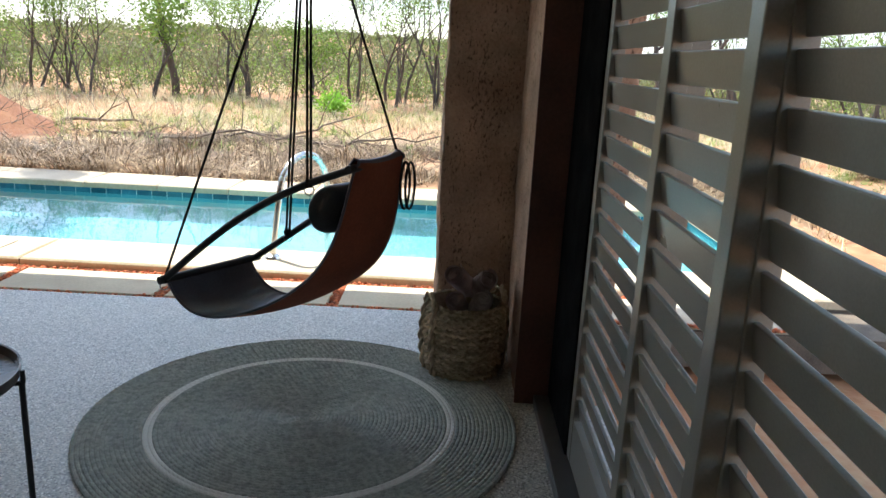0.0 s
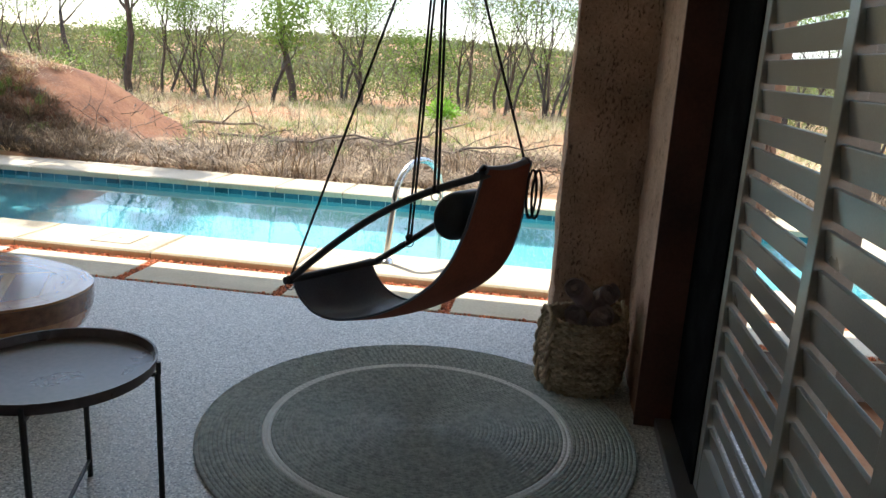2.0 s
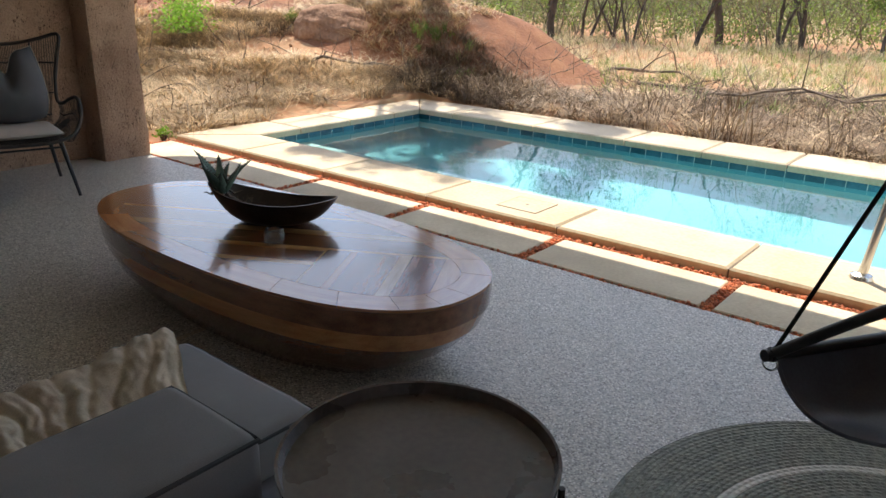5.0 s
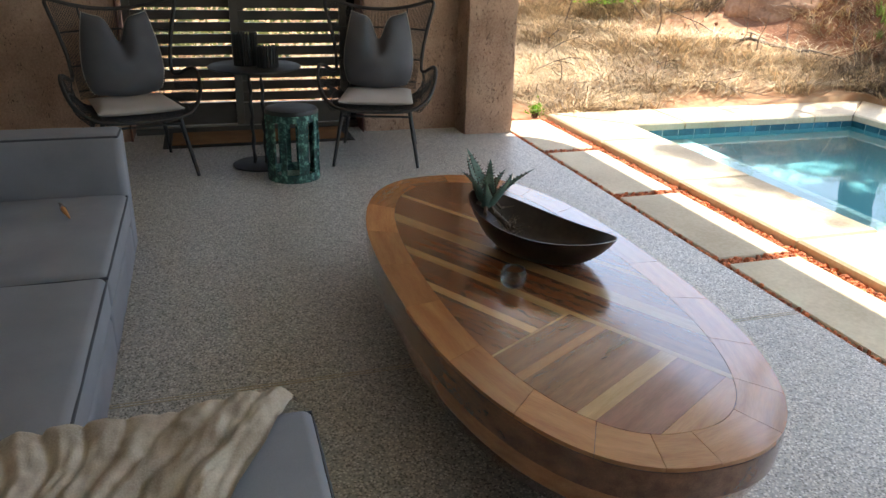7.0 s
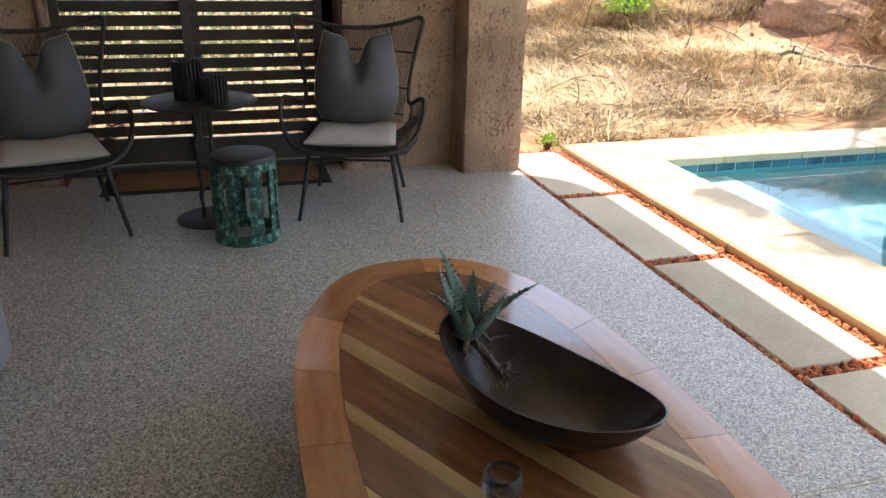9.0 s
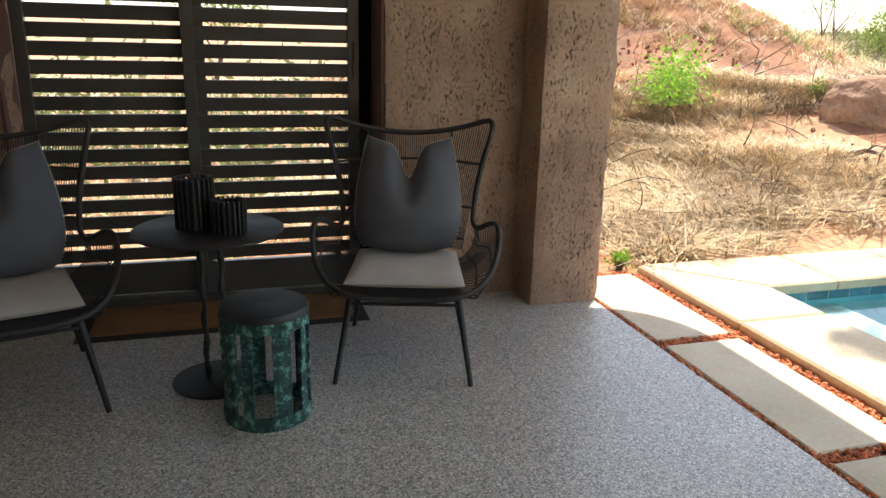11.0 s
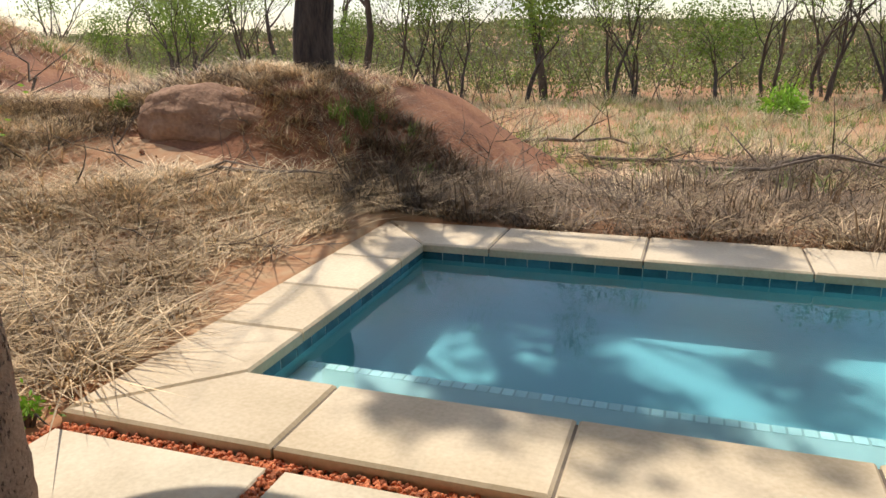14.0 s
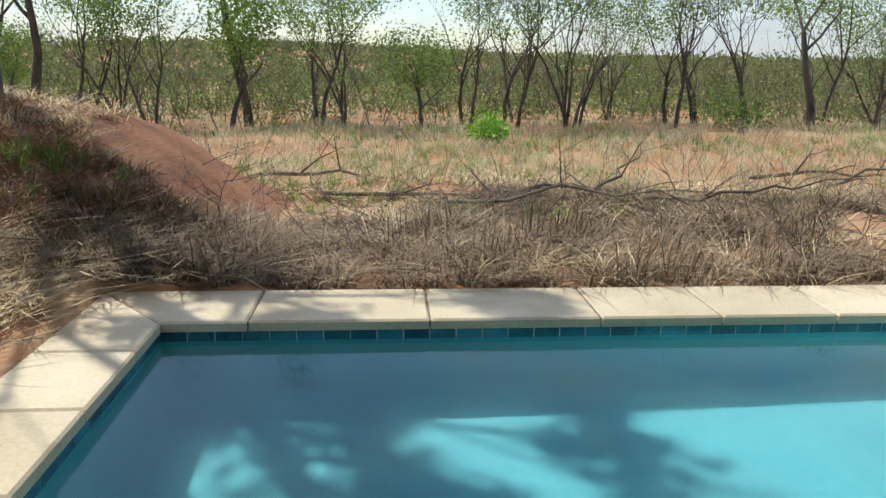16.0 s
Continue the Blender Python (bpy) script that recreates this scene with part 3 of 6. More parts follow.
part("tile_grout", Geo().box(PX0 + 0.0005, PY1 - 0.003, -0.106, PX1, PY1 - 0.0006, -0.01).box(PX0 + 0.0006, PY0 + 0.01, -0.106, PX0 + 0.003, PY1 - 0.003, -0.01), M_TILEGROUT, pool, "pale tile grout")
mosaic = mesh_of(Geo().box(-0.025, -0.03, 0, 0.025, 0.03, 0.004), M_MOSAIC, name="mosaic_tile")
for k in range(140):
    piece("mosaic_tile", mosaic, pool, PX0 + 0.04 + 0.06 * k, 1.50, -0.240)

# red gravel in the joints
ico = bmesh.new()
bmesh.ops.create_icosphere(ico, subdivisions=1, radius=1)
ico.verts.index_update()
ICO_V, ICO_F = [v.co.copy() for v in ico.verts], [[v.index for v in f.verts] for f in ico.faces]
ico.free()


def pebbles(areas, count, r0, r1, seed, zf=lambda x, y: -0.016):
    g, rg = Geo(), random.Random(seed)
    tot = sum((a[2] - a[0]) * (a[3] - a[1]) for a in areas)
    for a in areas:
        for _ in range(int(count * (a[2] - a[0]) * (a[3] - a[1]) / tot)):
            x, y, r = rg.uniform(a[0], a[2]), rg.uniform(a[1], a[3]), rg.uniform(r0, r1)
            m = Matrix.Translation((x, y, zf(x, y) + r * rg.uniform(0.1, 0.9))) @ Euler((rg.uniform(0, 3), rg.uniform(0, 3), rg.uniform(0, 3))).to_matrix().to_4x4() @ Matrix.Diagonal((r, r * rg.uniform(0.6, 1), r * rg.uniform(0.5, 0.9), 1))
            g.add(ICO_V, ICO_F, m)
    return g


strips = [(-0.93, 0.42, 8.0, 0.476)] + [(i + 0.003, 0.0, i + 0.062, 0.43) for i in range(-1, 8)] + [(-0.55, -0.012, 8.0, 0.012)]
tagged(part("gravel", pebbles(strips, 6500, 0.007, 0.016, 3), M_GRAVEL, None), "small brick-red gravel stones in the paving joints", "gravel", kind="stuff")

# ---- furniture materials ----
# dark leather, lifted and blued in colour for the sky's sheen on it
M_LEATHER = surface("dark_leather", (0.07, 0.075, 0.10), (0.12, 0.125, 0.155), scale=7, fine=140, rough=0.36, bump=0.12, depth=0.002)
M_SUEDE = surface("russet_suede", (0.17, 0.042, 0.02), (0.30, 0.085, 0.042), scale=5, fine=90, rough=0.85, bump=0.15)
M_BLACK = surface("black_metal", (0.012, 0.012, 0.013), (0.03, 0.03, 0.03), scale=9, fine=120, rough=0.45, bump=0.08, depth=0.001)
M_ROPE = surface("black_cord", (0.008, 0.008, 0.009), (0.025, 0.024, 0.022), scale=40, fine=400, rough=0.9, bump=0.4, depth=0.002)
M_CHROME = surface("brushed_steel", (0.55, 0.55, 0.54), (0.68, 0.68, 0.67), scale=10, fine=200, rough=0.25, metal=1.0, bump=0.03)
M_TRAY = surface("brown_tray_lacquer", (0.045, 0.032, 0.030), (0.12, 0.09, 0.085), scale=3, fine=60, rough=0.28, bump=0.05, depth=0.001)
M_CUSHION = surface("grey_cushion_linen", (0.085, 0.088, 0.10), (0.125, 0.128, 0.14), scale=5, fine=500, rough=0.9, bump=0.25, depth=0.001)
M_SEAT = surface("light_seat_pad", (0.46, 0.42, 0.39), (0.56, 0.52, 0.49), scale=5, fine=420, rough=0.9, bump=0.2, depth=0.001)
M_SOFA = surface("grey_sofa_cloth", (0.21, 0.215, 0.24), (0.29, 0.295, 0.32), scale=4, fine=420, rough=0.88, bump=0.2, depth=0.001)
M_PIPING = surface("dark_piping", (0.05, 0.055, 0.065), (0.08, 0.085, 0.10), fine=300, rough=0.85)
M_STITCH = surface("pale_stitch", (0.45, 0.42, 0.38), (0.6, 0.57, 0.52), fine=300, rough=0.9)
M_RATTAN = surface("dark_rattan", (0.022, 0.019, 0.018), (0.05, 0.043, 0.04), scale=20, fine=200, rough=0.55, bump=0.2, depth=0.001)
M_PATINA = surface("green_patina", (0.014, 0.045, 0.04), (0.20, 0.44, 0.36), scale=26, fine=90, rough=0.75, bump=0.9, depth=0.008, mid=(0.03, 0.10, 0.085), spread=(0.36, 0.66))
M_COIR = surface("brown_coir", (0.16, 0.075, 0.028), (0.27, 0.135, 0.055), scale=9, fine=320, rough=0.98, bump=0.8, depth=0.004)
M_RUBBER = surface("black_rubber", (0.015, 0.014, 0.013), (0.03, 0.028, 0.026), fine=100, rough=0.7)
M_RUG = surface("grey_green_rope", (0.22, 0.245, 0.225), (0.47, 0.49, 0.45), scale=45, fine=190, rough=0.92, bump=0.6, depth=0.005)
M_RUGBAND = surface("pale_rope", (0.70, 0.70, 0.67), (0.86, 0.86, 0.82), scale=8, fine=170, rough=0.92, bump=0.5, depth=0.003)
M_WEAVE = surface("seagrass", (0.30, 0.22, 0.14), (0.66, 0.52, 0.36), scale=22, fine=150, rough=0.9, bump=0.6, depth=0.004, rand=0.25)
M_TOWEL = surface("mauve_towel", (0.28, 0.205, 0.195), (0.46, 0.36, 0.34), scale=9, fine=260, rough=0.97, bump=0.7, depth=0.005)
M_THROW = surface("cream_throw", (0.40, 0.33, 0.255), (0.66, 0.58, 0.48), scale=12, fine=220, rough=0.95, bump=0.5, depth=0.004)
M_THORN = surface("aloe_thorn", (0.03, 0.015, 0.012), (0.08, 0.04, 0.03), rough=0.7)
M_ALOE = surface("blue_green_aloe", (0.07, 0.14, 0.115), (0.20, 0.31, 0.26), scale=16, fine=90, rough=0.6, bump=0.2)
M_BOWL = surface("black_bronze", (0.018, 0.012, 0.010), (0.05, 0.034, 0.028), scale=12, fine=70, rough=0.33, metal=0.3, bump=0.2, depth=0.002)
M_GLASS = bpy.data.materials.new("clear_glass")
M_GLASS.use_nodes = True
q = M_GLASS.node_tree.nodes["Principled BSDF"]
q.inputs["Roughness"].default_value, q.inputs["IOR"].default_value, q.inputs["Transmission Weight"].default_value = 0.03, 1.45, 1.0


def wood(name, dark, light, rough=0.22):
    m = surface(name, dark, light, scale=6, fine=60, rough=rough, bump=0.08, depth=0.0015, stretch=(0.55, 5.0, 5.0), rand=0.22)
    b = m.node_tree.nodes["Principled BSDF"]
    b.inputs["Coat Weight"].default_value, b.inputs["Coat Roughness"].default_value, b.inputs["Coat IOR"].default_value = 0.9, 0.10, 1.6
    return m


M_WALNUT = wood("red_brown_wood", (0.12, 0.042, 0.018), (0.28, 0.115, 0.05))
M_AMBER = wood("amber_wood", (0.36, 0.135, 0.045), (0.56, 0.25, 0.095))
M_PALEWOOD = wood("pale_sapwood", (0.42, 0.24, 0.10), (0.62, 0.40, 0.19))


# ---- rug ----
RUG, RR, BAND = (5.15, -1.37), 0.83, 0.575
rug = thing("rug", "round grey-green braided rope rug with one pale ring", "rug", pose(RUG[0], RUG[1], 0.001))


def rug_ring(r0, r1):
    g = Geo()
    step, sides = 0.0158, 480
    n = max(2, round((r1 - r0) / step))
    prof = []
    for i in range(n):
        for f, h in ((0.04, 0.25), (0.3, 0.9), (0.7, 0.9), (0.96, 0.25)):
            prof.append((r0 + (i + f) * (r1 - r0) / n, h, i))
    vs = []
    for r, h, i in prof:
        waves = max(8, round(r * 2 * math.pi / 0.026))
        for k in range(sides):
            a = 2 * math.pi * k / sides
            vs.append((r * math.cos(a), r * math.sin(a), 0.006 + 0.007 * h * (0.78 + 0.22 * math.sin(waves * a + (i % 2) * math.pi + (r - r0) * 90))))
    m = len(prof)
    g.add(vs, [(j * sides + k, j * sides + (k + 1) % sides, (j + 1) * sides + (k + 1) % sides, (j + 1) * sides + k) for j in range(m - 1) for k in range(sides)])
    g.add([(r1 * math.cos(2 * math.pi * k / 96), r1 * math.sin(2 * math.pi * k / 96), z) for z in (0.0, 0.009) for k in range(96)],
          [(k, (k + 1) % 96, 96 + (k + 1) % 96, 96 + k) for k in range(96)])
    return g


part("centre", rug_ring(0.004, BAND - 0.017), M_RUG, rug)
part("pale_ring", rug_ring(BAND - 0.017, BAND + 0.017), M_RUGBAND, rug, "pale grey rope ring")
part("border", rug_ring(BAND + 0.017, RR), M_RUG, rug)

# ---- hanging chair ----
hc = thing("hanging_chair", "dark leather sling chair hung on black ropes", "hanging chair")
fA, fB, hA, hB = Vector((4.69, -1.547, 0.60)), Vector((4.917, -1.20, 0.60)), Vector((5.357, -1.67, 1.04)), Vector((5.48, -1.36, 1.05))


def bowed(a, b, up):
    return [a.lerp(b, t) + Vector((0, 0, up * math.sin(math.pi * t))) for t in (i / 14 for i in range(15))]


barA, barB = bowed(fA, hA, 0.06), bowed(fB, hB, -0.01)
part("side_bar", Geo().tube(barA, 0.0125, 10), M_BLACK, hc, smooth="auto")
part("side_bar", Geo().tube(barB, 0.0125, 10), M_BLACK, hc, smooth="auto")
lat = (fB - fA).normalized()
part("foot_bar", Geo().tube([fA - lat * 0.02, fB + lat * 0.02], 0.014, 10), M_BLACK, hc, smooth="auto")
part("head_bar", Geo().tube([hA - lat * 0.02, hB + lat * 0.02], 0.014, 10), M_BLACK, hc, smooth="auto")
sling_prof = [(-0.015, 0.615), (0.005, 0.575), (0.05, 0.525), (0.13, 0.485), (0.24, 0.475), (0.36, 0.492), (0.48, 0.523), (0.59, 0.562), (0.69, 0.61), (0.785, 0.67),
              (0.865, 0.75), (0.925, 0.85), (0.965, 0.95), (0.995, 1.03), (1.02, 1.06), (1.0, 1.072), (0.97, 1.045)]


def sling_at(u, v):
    k = u * (len(sling_prof) - 1)
    i = min(int(k), len(sling_prof) - 2)
    t = k - i
    p0, p1, p2, p3 = (sling_prof[max(0, min(len(sling_prof) - 1, i + d))] for d in (-1, 0, 1, 2))
    c = [0.5 * (2 * p1[j] + (p2[j] - p0[j]) * t + (2 * p0[j] - 5 * p1[j] + 4 * p2[j] - p3[j]) * t * t + (3 * p1[j] - p0[j] - 3 * p2[j] + p3[j]) * t ** 3) for j in (0, 1)]
    a, b = fA.lerp(hA, c[0]), fB.lerp(hB, c[0] + 0.13 * math.sin(math.pi * min(1.0, u)) ** 2)
    w = 0.045
    p = a.lerp(b, w + (1 - 2 * w) * v)
    return Vector((p.x, p.y, c[1] - 0.02 * math.sin(math.pi * v) * (0.3 + math.sin(math.pi * u))))


inner = Geo().sheet(lambda u, v: sling_at(u, v), 60, 14)
outer = Geo().sheet(lambda u, v: sling_at(u, v) + Vector((0.006 * max(0, u - 0.5), 0, -0.005)), 60, 14)
part("sling", inner, M_LEATHER, hc, "dark leather seat with sky sheen in its blue-grey colour", smooth=True)
part("sling_back", outer, M_SUEDE, hc, "russet suede underside", smooth=True)
for v in (0.0, 1.0):
    part("hem", Geo().tube([sling_at(i / 50, v) for i in range(51)], 0.005, 6), M_LEATHER, hc, smooth=True)
pil = Geo()
pc = fA.lerp(hA, 0.83).lerp(fB.lerp(hB, 0.83), 0.42)
pc.z = 0.885
pil.sheet(lambda u, v: tuple(pc + lat * ((v - 0.5) * 0.22) + (Vector((0.062, 0, 0.02)) * math.cos(2 * math.pi * u) + Vector((-0.01, 0, 0.082)) * math.sin(2 * math.pi * u)) * (max(0.0, 1 - (2 * v - 1) ** 6)) ** 0.5), 20, 18, wrap=True)
part("head_pillow", pil, M_BLACK, hc, "black roll pillow", smooth=True)
hook = Vector((5.17, -1.45, 2.0))


def rope(a, b, r=0.005, sag=0.0):
    return Geo().tube([a.lerp(b, i / 8) + Vector((0, 0, -sag * math.sin(math.pi * i / 8))) for i in range(9)], r, 6)


part("rope", rope(fA, hook), M_ROPE, hc)
part("rope", rope(hB, hook), M_ROPE, hc)
for dx in (-0.006, 0.006):
    part("rope", rope(barA[11] + Vector((dx, 0, 0)), hook + Vector((dx, 0, 0))), M_ROPE, hc)
    part("rope", rope(barB[4] + Vector((dx - 0.02, 0, 0)), hook + Vector((dx - 0.01, 0, 0))), M_ROPE, hc)
part("hanger", Geo().tube([hook, hook + Vector((0, 0, CEIL - 2.0))], 0.009, 8), M_ROPE, hc)
for p in (barA[11], barB[4] - Vector((0.02, 0, 0)), fA):
    ring = [p + Vector((0.016 * math.cos(a), 0, -0.022 + 0.016 * math.sin(a))) for a in (2 * math.pi * i / 16 for i in range(16))]
    part("ring", Geo().tube(ring, 0.0025, 6, closed=True), M_CHROME, hc, "small steel ring")
    part("knot", Geo().tube([p + Vector((0, 0, -0.012)), p + Vector((0, 0, 0.0)), p + Vector((0, 0, 0.014))], [0.013, 0.017, 0.011], 8), M_ROPE, hc)
for k in range(2):
    c = hB + Vector((0.03 + 0.018 * k, -0.03, -0.10))
    part("rope_loop", Geo().tube([c + Vector((0.016 * math.cos(a), 0.012 * math.cos(a), 0.085 * math.sin(a))) for a in (2 * math.pi * i / 20 for i in range(20))], 0.005, 6, closed=True), M_ROPE, hc, "spare rope coil")

# ---- tray table ----
tt = thing("tray_table", "round brown lacquered tray on a thin black steel stand", "side table", pose(4.265, -2.235, 0))
part("tray", Geo().lathe([(0.0, 0.488), (0.235, 0.488), (0.255, 0.492), (0.262, 0.516), (0.268, 0.517), (0.268, 0.512), (0.262, 0.484), (0.24, 0.479), (0.0, 0.479)], 64), M_TRAY, tt, smooth="auto")
for k in range(4):
    a = radians(20 + 90 * k)
    c, s = math.cos(a), math.sin(a)
    part("leg", Geo().tube([(0.268 * c, 0.268 * s, 0.0), (0.268 * c, 0.268 * s, 0.475)], 0.0085, 8), M_BLACK, tt, smooth="auto")
    part("bracket", Geo().tube([(0.268 * c, 0.268 * s, 0.470), (0.18 * c, 0.18 * s, 0.470)], 0.007, 6).tube([(0.272 * c, 0.272 * s, 0.47), (0.272 * c, 0.272 * s, 0.508)], 0.007, 6), M_BLACK, tt)
part("stretcher", Geo().tube([(0.268 * math.cos(radians(20)), 0.268 * math.sin(radians(20)), 0.06), (-0.268 * math.cos(radians(20)), -0.268 * math.sin(radians(20)), 0.06)], 0.006, 6), M_BLACK, tt)
part("stretcher", Geo().tube([(-0.268 * math.sin(radians(20)), 0.268 * math.cos(radians(20)), 0.06), (0.268 * math.sin(radians(20)), -0.268 * math.cos(radians(20)), 0.06)], 0.006, 6), M_BLACK, tt)

# ---- coffee table ----
TC, TA, TB, TH = (2.6, -1.265), 1.06, 0.468, 0.355
ct = thing("coffee_table", "large egg-shaped low table of mixed red-brown wood planks", "coffee table", pose(TC[0], TC[1], 0))


def egg(t, s=1.0, inset=0.0):
    c, d = math.cos(t), math.sin(t)
    k = (abs(c) ** 2.45 + abs(d) ** 2.45) ** (-1 / 2.45)
    return ((TA * s - inset) * c * k, (TB * s - inset) * d * k)


prof = [(0.72, 0.0), (0.74, 0.012), (0.82, 0.06), (0.905, 0.12), (0.965, 0.19), (0.995, 0.26), (1.0, 0.31), (1.0, TH - 0.012)]
layers = [0, 2, 4, 5, 7]
for a, b in zip(layers, layers[1:]):
    g = Geo()
    sub = prof[a:b + 1]
    N = 96
    for s, z in sub:
        g.v += [(*egg(2 * math.pi * k / N, s), z) for k in range(N)]
    g.f += [(j * N + k, j * N + (k + 1) % N, (j + 1) * N + (k + 1) % N, (j + 1) * N + k) for j in range(len(sub) - 1) for k in range(N)]
    if a == 0:
        g.f.append(tuple(range(N))[::-1])
    part("side_band", g, (M_WALNUT, M_WALNUT, M_AMBER, M_WALNUT)[layers.index(a)], ct, smooth="auto")
g = Geo()
g.v += [(*egg(2 * math.pi * k / 96, 1.0), TH - 0.012) for k in range(96)]
g.f.append(tuple(range(96)))
part("core", g, M_BLACK, ct, "dark joint lines between planks")


def plank(poly, material, rot=0.0, z0=TH - 0.011, z1=TH, gap=0.0009):
    """A flat piece over a convex outline; its grain runs along rot."""
    c = Vector((sum(p[0] for p in poly) / len(poly), sum(p[1] for p in poly) / len(poly)))
    area = sum(poly[i - 1][0] * poly[i][1] - poly[i][0] * poly[i - 1][1] for i in range(len(poly)))
    if area < 0:
        poly = poly[::-1]
    R = Matrix.Rotation(-rot, 2)
    pts = []
    for x, y in poly:
        d = Vector((x, y)) - c
        d = d * (1 - gap / max(d.length, 0.01))
        pts.append(R @ d)
    n = len(pts)
    g = Geo().add([(p.x, p.y, z0) for p in pts] + [(p.x, p.y, z1) for p in pts], [tuple(n + i for i in range(n))] + [(i, (i + 1) % n, n + (i + 1) % n, n + i) for i in range(n)])
    ob = part("plank", g, material, ct)
    ob.matrix_basis = pose(c.x, c.y, 0, 0, 0, math.degrees(rot))


def clip(poly, nx, ny, d):
    """Keep the part of a convex outline where nx*x + ny*y <= d."""
    out = []
    for i in range(len(poly)):
        a, b = poly[i - 1], poly[i]
        da, db = nx * a[0] + ny * a[1] - d, nx * b[0] + ny * b[1] - d
        if (da <= 0) != (db <= 0):
            t = da / (da - db)
            out.append((a[0] + (b[0] - a[0]) * t, a[1] + (b[1] - a[1]) * t))
        if db <= 0:
            out.append(b)
    return out


RIMW = 0.115
cuts = [0.0, 0.42, 0.95, 1.5, 2.05, 2.6, 3.05, 3.5, 4.0, 4.6, 5.2, 5.75, 2 * math.pi]
for i, (a, b) in enumerate(zip(cuts, cuts[1:])):
    for j in range(2 if b - a > 0.5 else 1):
        h = (b - a) / (2 if b - a > 0.5 else 1)
        s, e = a + j * h, a + (j + 1) * h
        ts = [s + (e - s) * k / 6 for k in range(7)]
        o = [egg(t) for t in ts]
        n_ = [egg(t, 1.0, RIMW) for t in ts]
        plank(o + n_[::-1], M_AMBER, math.atan2(o[-1][1] - o[0][1], o[-1][0] - o[0][0]))
field = [egg(2 * math.pi * k / 72, 1.0, RIMW) for k in range(72)]


def strips(poly, ang, bounds, mats):
    """Planks at the angle ang, cut at the given distances across."""
    nx, ny = -math.sin(ang), math.cos(ang)
    for (a, b), m in zip(zip(bounds, bounds[1:]), mats):
        q = clip(clip(poly, nx, ny, b), -nx, -ny, -a)
        if len(q) > 2:
            plank(q, m, ang)


M_PLUM = wood("plum_wood", (0.16, 0.045, 0.03), (0.30, 0.10, 0.07))
LAY = radians(29.5)
lx, ly = math.cos(LAY), math.sin(LAY)
upper = clip(field, ly, -lx, 0.185)
lower = clip(field, -ly, lx, -0.185)
strips(upper, LAY, (-0.19, -0.165, -0.02, 0.04, 0.13, 0.20, 0.225, 0.34, 0.8), (M_PALEWOOD, M_WALNUT, M_PALEWOOD, M_WALNUT, M_WALNUT, M_PALEWOOD, M_WALNUT, M_WALNUT))
strips(clip(lower, lx, ly, 0.298), LAY, (-0.8, -0.47, -0.36, -0.325, -0.205, -0.184), (M_WALNUT, M_WALNUT, M_PALEWOOD, M_WALNUT, M_PALEWOOD))
strips(clip(lower, -lx, -ly, -0.298), LAY - math.pi / 2, (0.298, 0.306, 0.40, 0.43, 0.51, 0.60, 0.648, 0.78, 1.2),
       (M_PALEWOOD, M_WALNUT, M_AMBER, M_WALNUT, M_WALNUT, M_PALEWOOD, M_PLUM, M_AMBER))

# bowl, aloe and glass
bowl = thing("bowl", "long black hammered bronze boat-shaped bowl on the coffee table", "bowl", pose(2.51, -1.18, TH + 0.002, 0, 0, 32))


def hull(u, v, t=0.0):
    a = 2 * math.pi * u
    r = 0.32 + 0.68 * v if v < 1.01 else 1.0
    rim = 0.10 + 0.045 * math.cos(a) ** 2 - 0.022 * math.cos(a) - 0.02 * math.sin(a)
    x, y = 0.285 * math.cos(a) * (0.25 + 0.75 * v ** 0.6), 0.175 * math.sin(a) * (0.28 + 0.72 * v ** 0.6)
    return (x * (1 - t), y * (1 - t), rim * v ** 1.7 + t * 0.06 * (1 - v))


g = Geo().sheet(lambda u, v: hull(u, v), 48, 12, wrap=True)
g.f.append(tuple(range(48))[::-1])
k = len(g.v)
g.sheet(lambda u, v: hull(u, 1 - v, 0.022), 48, 12, wrap=True)
g.f.append(tuple(k + 11 * 48 + i for i in range(48)))
g.f += [(11 * 48 + i, 11 * 48 + (i + 1) % 48, k + (i + 1) % 48, k + i) for i in range(48)]
part("shell", g, M_BOWL, bowl, smooth="auto")

